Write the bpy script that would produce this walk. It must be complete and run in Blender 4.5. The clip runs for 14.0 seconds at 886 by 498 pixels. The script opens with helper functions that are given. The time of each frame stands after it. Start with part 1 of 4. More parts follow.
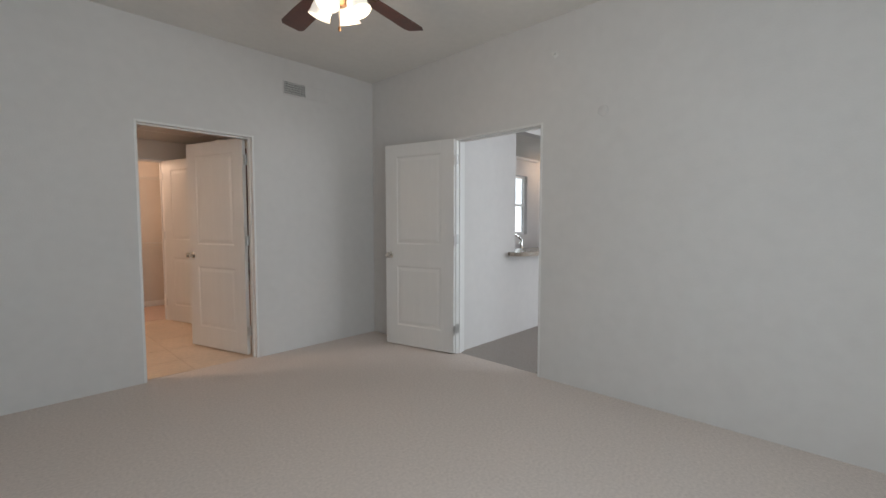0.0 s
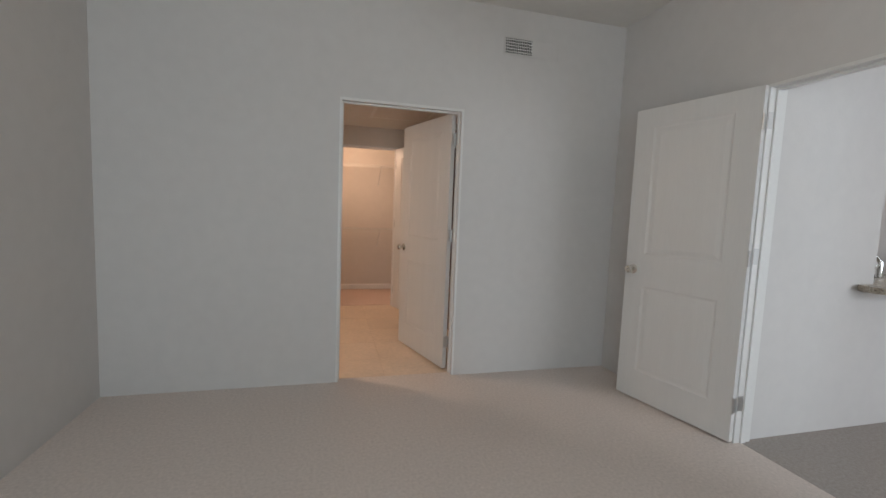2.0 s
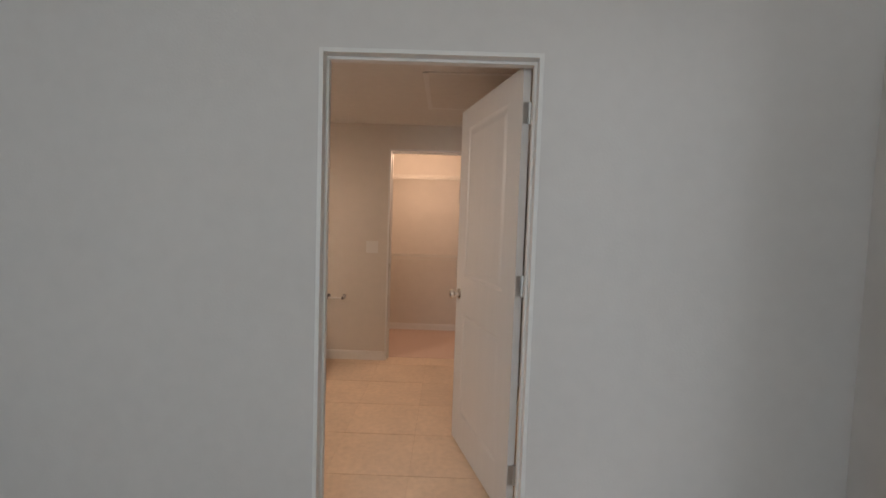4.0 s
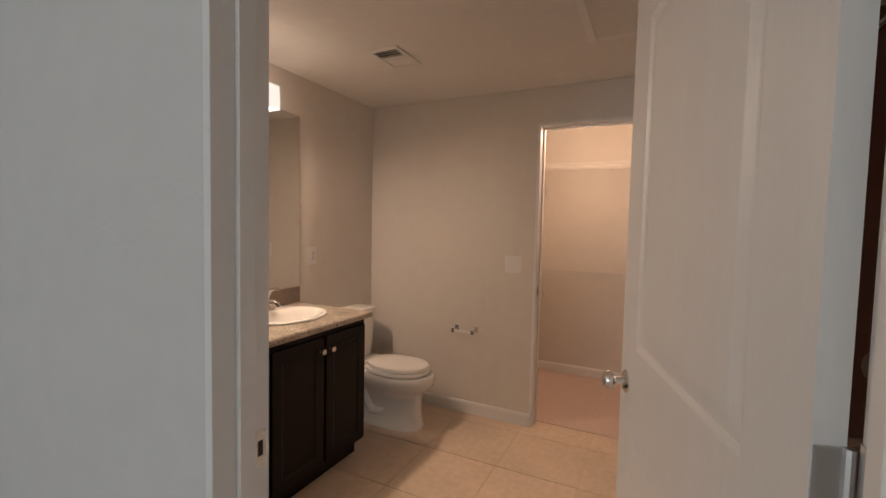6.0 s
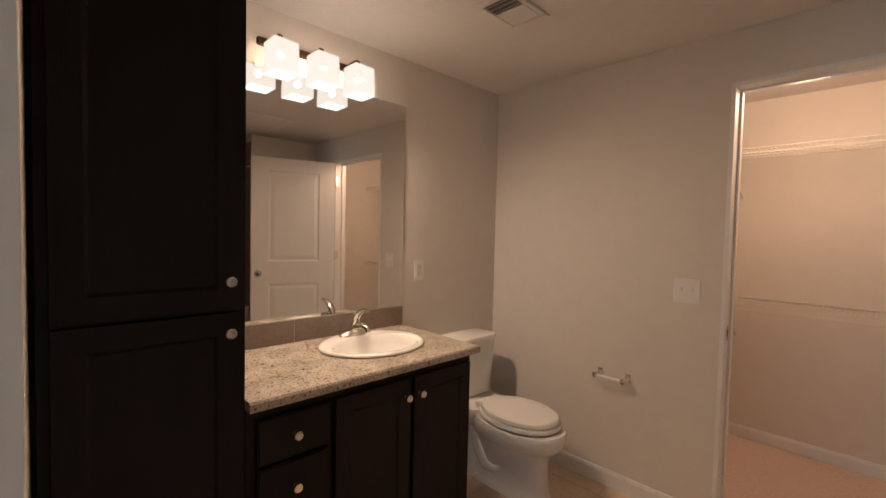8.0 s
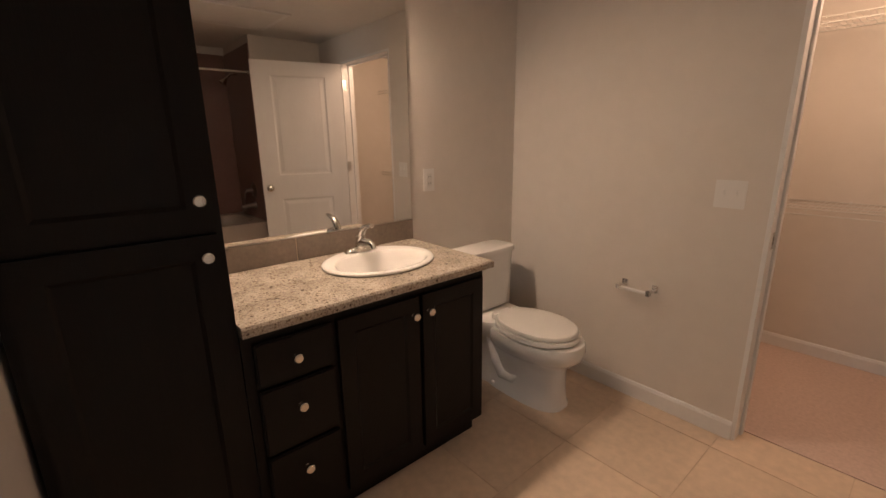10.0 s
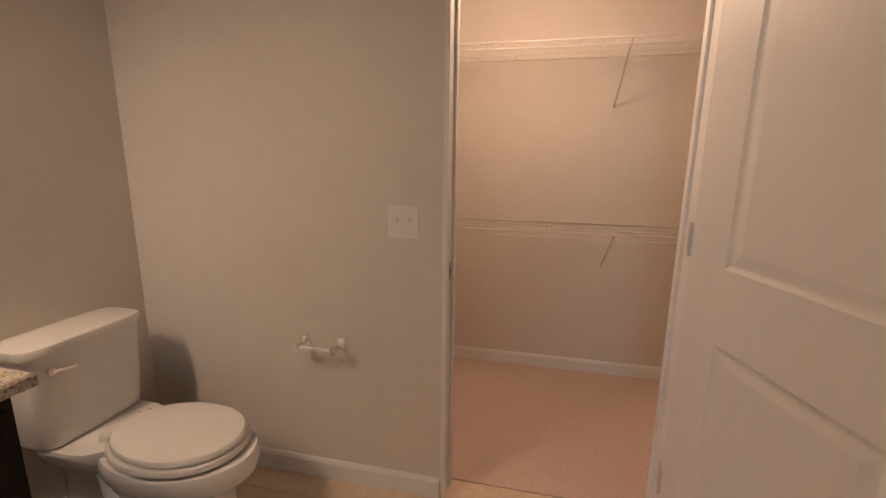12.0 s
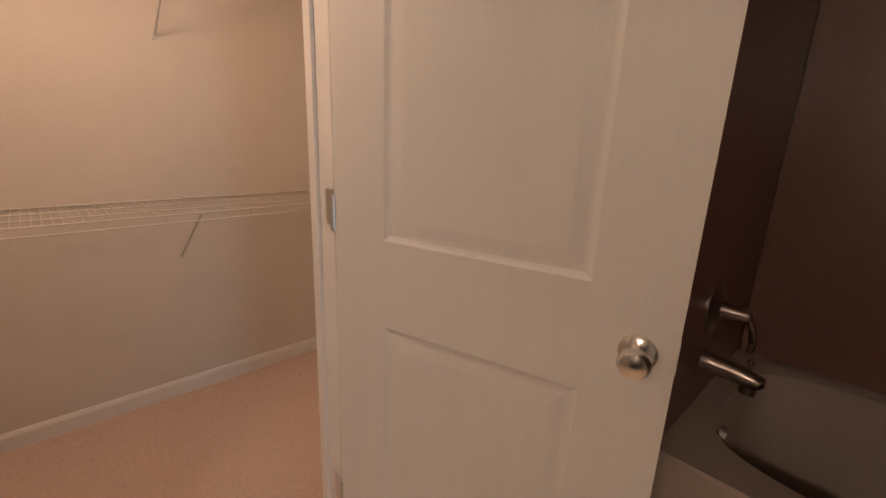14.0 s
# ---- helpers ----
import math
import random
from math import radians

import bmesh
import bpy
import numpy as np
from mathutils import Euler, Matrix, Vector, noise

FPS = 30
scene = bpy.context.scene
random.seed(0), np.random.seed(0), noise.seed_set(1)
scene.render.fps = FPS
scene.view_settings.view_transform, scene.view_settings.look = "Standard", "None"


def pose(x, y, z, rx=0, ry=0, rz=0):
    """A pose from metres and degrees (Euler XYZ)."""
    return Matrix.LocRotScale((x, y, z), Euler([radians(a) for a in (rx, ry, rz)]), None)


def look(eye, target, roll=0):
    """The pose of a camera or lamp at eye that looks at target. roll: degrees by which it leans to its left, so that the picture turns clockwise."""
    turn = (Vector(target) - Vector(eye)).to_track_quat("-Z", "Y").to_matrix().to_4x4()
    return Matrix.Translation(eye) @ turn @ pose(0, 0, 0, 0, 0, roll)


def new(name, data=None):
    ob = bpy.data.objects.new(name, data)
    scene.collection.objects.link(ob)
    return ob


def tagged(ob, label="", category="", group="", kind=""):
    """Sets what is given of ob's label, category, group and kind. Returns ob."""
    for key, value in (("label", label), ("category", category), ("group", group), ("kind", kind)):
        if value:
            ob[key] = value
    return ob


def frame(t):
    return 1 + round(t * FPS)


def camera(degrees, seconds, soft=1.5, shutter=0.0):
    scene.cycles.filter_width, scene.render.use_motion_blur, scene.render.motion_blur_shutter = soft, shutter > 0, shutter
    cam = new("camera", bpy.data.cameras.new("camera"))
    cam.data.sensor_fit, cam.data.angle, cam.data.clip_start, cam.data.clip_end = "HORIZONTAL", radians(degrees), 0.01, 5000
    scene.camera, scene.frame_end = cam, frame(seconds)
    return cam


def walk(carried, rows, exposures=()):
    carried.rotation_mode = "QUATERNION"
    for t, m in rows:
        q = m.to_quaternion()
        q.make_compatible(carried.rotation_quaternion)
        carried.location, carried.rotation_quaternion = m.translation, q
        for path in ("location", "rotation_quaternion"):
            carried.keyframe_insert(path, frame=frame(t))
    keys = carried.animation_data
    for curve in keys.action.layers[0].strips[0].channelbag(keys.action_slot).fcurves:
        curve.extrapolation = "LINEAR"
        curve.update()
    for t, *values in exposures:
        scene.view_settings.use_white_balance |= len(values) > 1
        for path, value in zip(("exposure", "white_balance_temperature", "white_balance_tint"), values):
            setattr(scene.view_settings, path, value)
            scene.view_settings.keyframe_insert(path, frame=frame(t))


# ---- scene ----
cam = camera(91.9, 14.0)
PATH = [
    (0, (-0.783, -3.963, 1.255), (0.667, -2.592, 1.134), 0.0),
    (0.5, (-0.644, -3.824, 1.258), (0.601, -2.267, 1.086), 0.5),
    (1, (-0.496, -3.645, 1.265), (0.506, -1.924, 1.075), 1.0),
    (1.5, (-0.3, -3.405, 1.291), (0.44, -1.557, 1.097), 1.9),
    (2, (-0.059, -3.139, 1.294), (0.456, -1.215, 1.112), 2.3),
    (2.5, (0.127, -2.829, 1.332), (0.457, -0.863, 1.172), 2.2),
    (3, (0.239, -2.455, 1.346), (0.484, -0.476, 1.205), 2.5),
    (3.2, (0.304, -2.316, 1.343), (0.505, -0.329, 1.224), 2.4),
    (5.3, (0.699, -0.873, 1.369), (0.173, 1.053, 1.25), 1.2),
    (5.5, (0.699, -0.749, 1.356), (0.073, 1.147, 1.245), 1.2),
    (6, (0.679, -0.472, 1.364), (-0.201, 1.321, 1.256), 1.3),
    (6.5, (0.628, -0.232, 1.383), (-0.481, 1.429, 1.276), 1.7),
    (7, (0.522, -0.045, 1.389), (-0.755, 1.491, 1.293), 2.4),
    (7.2, (0.512, -0.002, 1.35), (-0.83, 1.48, 1.322), 1.6),
    (9.3, (0.424, 0.237, 1.395), (-1.097, 1.482, 1.024), 0.3),
    (9.5, (0.421, 0.248, 1.383), (-1.087, 1.49, 0.954), -0.0),
    (10, (0.402, 0.297, 1.352), (-1.073, 1.552, 0.854), -0.8),
    (10.5, (0.406, 0.381, 1.342), (-0.967, 1.75, 0.851), -0.8),
    (11, (0.35, 0.502, 1.328), (-0.786, 2.086, 0.882), 0.4),
    (11.5, (0.316, 0.682, 1.316), (-0.489, 2.466, 0.909), 0.8),
    (12, (0.292, 0.931, 1.327), (-0.139, 2.841, 0.922), 0.7),
    (12.5, (0.25, 1.176, 1.323), (0.216, 3.129, 0.891), 0.7),
    (13, (0.205, 1.308, 1.306), (0.683, 3.198, 0.857), 0.8),
    (13.5, (0.204, 1.413, 1.304), (1.194, 3.075, 0.795), 1.3),
    (14, (0.221, 1.421, 1.289), (1.561, 2.813, 0.773), 2.2),
]
walk(cam, [(t, look(eye, target, roll)) for t, eye, target, roll in PATH])

# ---- world and light ----
random.seed(7)
W_X0, W_X1 = -1.475, 2.25          # bedroom, west and east walls
BED_S, BED_H = -5.4, 2.82          # bedroom, south wall and ceiling height
T = 0.115                          # thickness of inner walls
BA_X0, BA_Y1, BA_H = -1.365, 2.38, 2.285
TUB_X0, TUB_X1, TUB_Y1 = 1.2, 1.98, 1.70
CL_X0, CL_X1, CL_Y1 = -1.365, 1.50, 3.636
LIV_X1, LIV_S = 8.6, -6.0
KIT_Y, KIT_X1, KIT_N = -1.25, 7.6, 0.33

world = bpy.data.worlds.new("world")
scene.world = world
world.use_nodes = True
wn = world.node_tree.nodes
sky = wn.new("ShaderNodeTexSky")
sky.sky_type, sky.sun_disc = "NISHITA", False
sky.sun_elevation, sky.sun_rotation = radians(48), radians(250)
wn["Background"].inputs["Strength"].default_value = 0.1
world.node_tree.links.new(sky.outputs[0], wn["Background"].inputs["Color"])


def lamp(name, kind, m, power, color, size=0.1, size_y=None):
    data = bpy.data.lights.new(name, kind)
    data.energy, data.color = power, color
    if kind == "AREA":
        data.size = size
        if size_y:
            data.shape, data.size_y = "RECTANGLE", size_y
    elif kind == "SUN":
        data.angle = size
    else:
        data.shadow_soft_size = size
    ob = new(name, data)
    ob.matrix_world = m
    return ob


WARM = (1.0, 0.68, 0.44)
DAY = (0.82, 0.91, 1.0)
DAY_B = (0.76, 0.91, 1.0)
lamp("sun", "SUN", look((0, 0, 10), (-3, 4, 2)), 2.0, (1, 0.95, 0.88), radians(0.5))
lamp("bedroom_window_daylight", "AREA", look((-0.45, BED_S + 0.04, 1.45), (-0.45, 0, 1.3)), 48, DAY_B, 1.5, 1.5)
lamp("living_window_daylight", "AREA", look((4.9, LIV_S + 0.04, 1.5), (4.9, 0, 1.4)), 105, DAY, 2.6, 1.7)
for y in (0.853, 1.034, 1.215):
    lamp("vanity_bulb", "POINT", pose(-1.237, y, 2.04), 14.5, (1.0, 0.715, 0.52), 0.012)
    lamp("vanity_bulb_below", "AREA", look((-1.237, y, 1.968), (-1.137, y, 1.668)), 5.0, (1.0, 0.715, 0.52), 0.085, 0.085)
# Added lamp that brightens the closet; its source is out of sight.
lamp("closet_bulb", "POINT", pose(0.20, 2.70, BA_H - 0.20), 17.5, (1.0, 0.66, 0.45), 0.11)
lamp("kitchen_bulb", "POINT", pose(6.42, -0.12, 2.24), 4.5, WARM, 0.08)
lamp("fan_bulbs", "POINT", pose(0.57, -2.0, 2.24), 6, (1.0, 0.78, 0.55), 0.08)


# ---- materials ----
def material(name, color, rough=0.5, metal=0.0, vary=0.0, scale=8.0, bump=0.0, bump_scale=200.0, spec=0.5, color2=None, stretch=None, rand=0.0):
    mat = bpy.data.materials.new(name)
    mat.use_nodes = True
    nt = mat.node_tree
    n, l = nt.nodes, nt.links
    p = n["Principled BSDF"]
    p.inputs["Roughness"].default_value = rough
    p.inputs["Metallic"].default_value = metal
    p.inputs["Specular IOR Level"].default_value = spec
    coord = n.new("ShaderNodeNewGeometry").outputs["Position"]
    if stretch:
        mp = n.new("ShaderNodeMapping")
        mp.inputs["Scale"].default_value = stretch
        l.new(coord, mp.inputs[0])
        coord = mp.outputs[0]
    last = None
    if vary or color2:
        a, b = n.new("ShaderNodeTexNoise"), n.new("ShaderNodeTexNoise")
        a.inputs["Scale"].default_value, b.inputs["Scale"].default_value = scale, scale * 9
        a.inputs["Detail"].default_value = b.inputs["Detail"].default_value = 4
        l.new(coord, a.inputs["Vector"]), l.new(coord, b.inputs["Vector"])
        s = n.new("ShaderNodeMath")
        s.operation = "ADD"
        l.new(a.outputs["Fac"], s.inputs[0]), l.new(b.outputs["Fac"], s.inputs[1])
        r = n.new("ShaderNodeMapRange")
        r.inputs["From Min"].default_value, r.inputs["From Max"].default_value = 0.7, 1.3
        l.new(s.outputs[0], r.inputs["Value"])
        mix = n.new("ShaderNodeMix")
        mix.data_type = "RGBA"
        dark = color2 or tuple(c * (1 - vary) for c in color)
        light = color if color2 else tuple(min(1, c * (1 + vary * 0.5)) for c in color)
        mix.inputs["A"].default_value, mix.inputs["B"].default_value = (*dark, 1), (*light, 1)
        l.new(r.outputs[0], mix.inputs["Factor"])
        last = mix.outputs["Result"]
        rr = n.new("ShaderNodeMapRange")
        rr.inputs["To Min"].default_value, rr.inputs["To Max"].default_value = rough * 0.88, min(1, rough * 1.12)
        l.new(a.outputs["Fac"], rr.inputs["Value"]), l.new(rr.outputs[0], p.inputs["Roughness"])
    if rand and last:
        oi, hs, ma = n.new("ShaderNodeObjectInfo"), n.new("ShaderNodeHueSaturation"), n.new("ShaderNodeMapRange")
        ma.inputs["To Min"].default_value, ma.inputs["To Max"].default_value = 1 - rand, 1 + rand
        l.new(oi.outputs["Random"], ma.inputs["Value"]), l.new(ma.outputs[0], hs.inputs["Value"]), l.new(last, hs.inputs["Color"])
        last = hs.outputs[0]
    if last:
        l.new(last, p.inputs["Base Color"])
    else:
        p.inputs["Base Color"].default_value = (*color, 1)
    if bump:
        t, bm = n.new("ShaderNodeTexNoise"), n.new("ShaderNodeBump")
        t.inputs["Scale"].default_value, t.inputs["Detail"].default_value = bump_scale, 3
        bm.inputs["Strength"].default_value, bm.inputs["Distance"].default_value = bump, 0.002
        l.new(coord, t.inputs["Vector"]), l.new(t.outputs["Fac"], bm.inputs["Height"]), l.new(bm.outputs[0], p.inputs["Normal"])
    return mat


def glowing(name, color, strength):
    mat = material(name, (0.85, 0.83, 0.79), 0.35)
    p = mat.node_tree.nodes["Principled BSDF"]
    p.inputs["Emission Color"].default_value, p.inputs["Emission Strength"].default_value = (*color, 1), strength
    return mat


M_WALL = material("wall_paint", (0.66, 0.63, 0.61), 0.75, vary=0.035, scale=1.3, bump=0.35, bump_scale=90)
# Same wall paint, with the warm lamp light put into its colour.
M_WARMWALL = material("wall_paint_lamp_warmed", (0.69, 0.635, 0.575), 0.72, vary=0.035, scale=1.3, bump=0.35, bump_scale=90)
M_CEIL = material("ceiling_paint", (0.73, 0.70, 0.665), 0.85, vary=0.04, scale=2, bump=0.6, bump_scale=70)
M_TRIM = material("trim_paint", (0.77, 0.75, 0.73), 0.4, vary=0.03, scale=5, bump=0.08, bump_scale=120)
M_DOOR = material("door_paint", (0.70, 0.68, 0.66), 0.42, vary=0.03, scale=3, bump=0.10, bump_scale=60, stretch=(6, 6, 0.5))
M_CARPET = material("carpet_pile", (0.80, 0.71, 0.655), 0.95, scale=60, bump=1.0, bump_scale=190, spec=0.1, color2=(0.63, 0.55, 0.505))
# Bedroom carpet again; the closet's dim warm light is tinted into its colour.
M_CLCARPET = material("carpet_closet_lit", (0.72, 0.56, 0.49), 0.95, scale=60, bump=1.0, bump_scale=300, spec=0.1, color2=(0.58, 0.44, 0.38))
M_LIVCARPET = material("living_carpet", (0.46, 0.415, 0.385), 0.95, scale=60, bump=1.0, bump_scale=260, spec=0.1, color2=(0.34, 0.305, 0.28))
M_TILE = material("floor_tile", (0.72, 0.565, 0.43), 0.35, vary=0.13, scale=3.0, bump=0.12, bump_scale=30, rand=0.05)
M_GROUT = material("grout", (0.64, 0.50, 0.38), 0.9, vary=0.08, scale=30, bump=0.5)
M_DARK = material("espresso_wood", (0.0065, 0.004, 0.003), 0.5, vary=0.45, scale=9, bump=0.25, bump_scale=45, stretch=(6, 6, 0.5), spec=0.22)
M_NICKEL = material("brushed_nickel", (0.72, 0.69, 0.64), 0.24, 1.0, bump=0.05, bump_scale=300)
M_SATIN = material("satin_chrome", (0.86, 0.84, 0.82), 0.22, 0.85)
M_DARKNICKEL = material("dark_nickel", (0.34, 0.30, 0.27), 0.3, 1.0, bump=0.05)
M_GREY = material("vent_duct_shade", (0.20, 0.175, 0.15), 0.8)
M_CHROME = material("chrome", (0.85, 0.84, 0.82), 0.08, 1.0)
M_HINGE = material("satin_hinge", (0.62, 0.61, 0.60), 0.35, 1.0, bump=0.1)
M_CHINA = material("vitreous_china", (0.80, 0.78, 0.74), 0.08, vary=0.02, scale=3)
M_SEAT = material("seat_plastic", (0.78, 0.755, 0.71), 0.2, vary=0.02, scale=5)
M_SWITCH = material("bright_plastic", (0.77, 0.75, 0.72), 0.3, vary=0.02, scale=8)
M_PLASTIC = material("white_plastic", (0.70, 0.68, 0.65), 0.35, vary=0.02, scale=8)
M_SPLASH = material("splash_tile", (0.24, 0.19, 0.155), 0.3, vary=0.2, scale=8, bump=0.15, bump_scale=60)
M_SURROUND = material("tub_surround", (0.20, 0.108, 0.09), 0.3, vary=0.07, scale=3, bump=0.1, bump_scale=40)
# White tub; the shade of its alcove is put into the base colour.
M_TUB = material("tub_acrylic_shaded", (0.42, 0.35, 0.31), 0.15, vary=0.03, scale=4)
M_WIRE = material("coated_wire", (0.66, 0.64, 0.60), 0.35)
M_BLADE = material("cherry_blade", (0.10, 0.035, 0.025), 0.35, vary=0.4, scale=14, bump=0.15, bump_scale=80)
M_BRONZE = material("bronze", (0.16, 0.09, 0.045), 0.35, 0.9, vary=0.2, scale=20)
M_THROAT = material("register_duct_shade", (0.02, 0.018, 0.017), 0.8)
M_BLACK = material("shadow_gap", (0.02, 0.02, 0.02), 0.8)
M_MIRROR = material("mirror_silver", (0.90, 0.90, 0.88), 0.015, 1.0)


def lit_glass(name, color, strength, clear):
    """Frosted glass lit from within, that lets part of the light of its bulb pass."""
    mat = bpy.data.materials.new(name)
    mat.use_nodes = True
    n, l = mat.node_tree.nodes, mat.node_tree.links
    n.remove(n["Principled BSDF"])
    em, tr, mx = n.new("ShaderNodeEmission"), n.new("ShaderNodeBsdfTransparent"), n.new("ShaderNodeMixShader")
    em.inputs[0].default_value, em.inputs[1].default_value = (*color, 1), strength
    mx.inputs[0].default_value = clear
    l.new(em.outputs[0], mx.inputs[1]), l.new(tr.outputs[0], mx.inputs[2]), l.new(mx.outputs[0], n["Material Output"].inputs[0])
    return mat


M_SHADE = lit_glass("frosted_shade", (1.0, 0.88, 0.78), 1.05, 0.3)
M_SHADE_LOW = lit_glass("shade_opening", (1.0, 0.95, 0.88), 4.0, 0.5)
M_FANGLASS = glowing("fan_glass", (1.0, 0.90, 0.78), 0.5)
M_GLASS = material("window_glass", (1, 1, 1), 0.02)
M_GLASS.node_tree.nodes["Principled BSDF"].inputs["Transmission Weight"].default_value = 1.0
M_KCAB = material("kitchen_cabinet", (0.62, 0.60, 0.57), 0.45, vary=0.05, scale=5)
M_GROUND = material("ground", (0.12, 0.14, 0.07), 0.95, vary=0.3, scale=0.5)


def granite():
    mat = material("speckled_granite", (0.5, 0.4, 0.3), 0.22)
    nt = mat.node_tree
    n, l = nt.nodes, nt.links
    p = n["Principled BSDF"]
    pos = n.new("ShaderNodeNewGeometry").outputs["Position"]
    vo, ns, nb = n.new("ShaderNodeTexVoronoi"), n.new("ShaderNodeTexNoise"), n.new("ShaderNodeTexNoise")
    vo.inputs["Scale"].default_value, ns.inputs["Scale"].default_value, nb.inputs["Scale"].default_value = 190, 85, 12
    ns.inputs["Detail"].default_value = 5
    for t in (vo, ns, nb):
        l.new(pos, t.inputs["Vector"])
    add = n.new("ShaderNodeMath")
    add.operation = "MULTIPLY_ADD"
    add.inputs[1].default_value = 0.35
    l.new(vo.outputs["Color"], add.inputs[0]), l.new(ns.outputs["Fac"], add.inputs[2])
    ramp = n.new("ShaderNodeValToRGB")
    e = ramp.color_ramp.elements
    e[0].position, e[0].color = 0.43, (0.10, 0.075, 0.06, 1)
    e[1].position, e[1].color = 0.505, (0.25, 0.19, 0.145, 1)
    for at, c in ((0.57, (0.44, 0.365, 0.29, 1)), (0.70, (0.60, 0.53, 0.43, 1)), (0.82, (0.36, 0.30, 0.255, 1))):
        x = e.new(at)
        x.color = c
    l.new(add.outputs[0], ramp.inputs[0])
    vein, mul = n.new("ShaderNodeMapRange"), n.new("ShaderNodeHueSaturation")
    vein.inputs["From Min"].default_value, vein.inputs["From Max"].default_value = 0.3, 0.7
    vein.inputs["To Min"].default_value, vein.inputs["To Max"].default_value = 0.68, 1.04
    nb.inputs["Detail"].default_value = 5
    l.new(nb.outputs["Fac"], vein.inputs["Value"]), l.new(vein.outputs[0], mul.inputs["Value"])
    l.new(ramp.outputs[0], mul.inputs["Color"]), l.new(mul.outputs[0], p.inputs["Base Color"])
    return mat


M_GRANITE = granite()


# ---- mesh helpers ----
def part(name, bm, mat, parent=None, label="", smooth=False, kind=""):
    me = bpy.data.meshes.new(name)
    bmesh.ops.recalc_face_normals(bm, faces=bm.faces)
    bm.to_mesh(me)
    bm.free()
    for m in (mat if isinstance(mat, (list, tuple)) else [mat]):
        me.materials.append(m)
    if smooth:
        for f in me.polygons:
            f.use_smooth = True
        me.set_sharp_from_angle(angle=radians(38))
    ob = new(name, me)
    if parent:
        ob.parent = parent
    return tagged(ob, label, "", "", kind)


def thing(name, m, label, category, group=""):
    ob = new(name)
    ob.matrix_world = m
    ob.empty_display_size = 0.1
    return tagged(ob, label, category, group)


def box(bm, x0, y0, z0, x1, y1, z1, bevel=0.0, segs=2):
    r = bmesh.ops.create_cube(bm, size=1)
    vs = r["verts"]
    bmesh.ops.scale(bm, vec=(x1 - x0, y1 - y0, z1 - z0), verts=vs)
    bmesh.ops.translate(bm, vec=((x0 + x1) / 2, (y0 + y1) / 2, (z0 + z1) / 2), verts=vs)
    if bevel:
        es = list({e for v in vs for e in v.link_edges})
        bmesh.ops.bevel(bm, geom=es, offset=bevel, segments=segs, affect="EDGES", clamp_overlap=True)
    return vs


def boxes(*args, bevel=0.0):
    bm = bmesh.new()
    for a in args:
        box(bm, *a, bevel=bevel)
    return bm


def tube(bm, a, b, r, r2=None, segs=12):
    a, b = Vector(a), Vector(b)
    d = b - a
    m = Matrix.Translation((a + b) / 2) @ d.to_track_quat("Z", "Y").to_matrix().to_4x4()
    bmesh.ops.create_cone(bm, cap_ends=True, segments=segs, radius1=r, radius2=r if r2 is None else r2, depth=d.length, matrix=m)


def lathe(bm, profile, m=Matrix(), segs=24):
    """Turns (radius, height) pairs about z."""
    rings = []
    for r, z in profile:
        if r < 1e-5:
            rings.append([bm.verts.new(m @ Vector((0, 0, z)))])
        else:
            rings.append([bm.verts.new(m @ Vector((r * math.cos(math.tau * i / segs), r * math.sin(math.tau * i / segs), z))) for i in range(segs)])
    for a, b in zip(rings, rings[1:]):
        for i in range(segs):
            j = (i + 1) % segs
            q = [a[i % len(a)], a[j % len(a)], b[j % len(b)], b[i % len(b)]]
            q = list(dict.fromkeys(q))
            if len(q) > 2:
                bm.faces.new(q)


def loft(bm, rings, cap=True):
    """Joins rings of points of equal count into a skin."""
    vs = [[bm.verts.new(p) for p in ring] for ring in rings]
    n = len(vs[0])
    for a, b in zip(vs, vs[1:]):
        for i in range(n):
            bm.faces.new((a[i], a[(i + 1) % n], b[(i + 1) % n], b[i]))
    if cap:
        bm.faces.new(vs[0][::-1]), bm.faces.new(vs[-1])


def oval(cx, cy, z, rx, ry, n=32, power=2.0, egg=0.0):
    pts = []
    for i in range(n):
        a = math.tau * i / n
        c, s = math.cos(a), math.sin(a)
        x = math.copysign(abs(c) ** (2 / power), c) * rx
        y = math.copysign(abs(s) ** (2 / power), s) * ry * (1 - egg * c)
        pts.append((cx + x, cy + y, z))
    return pts


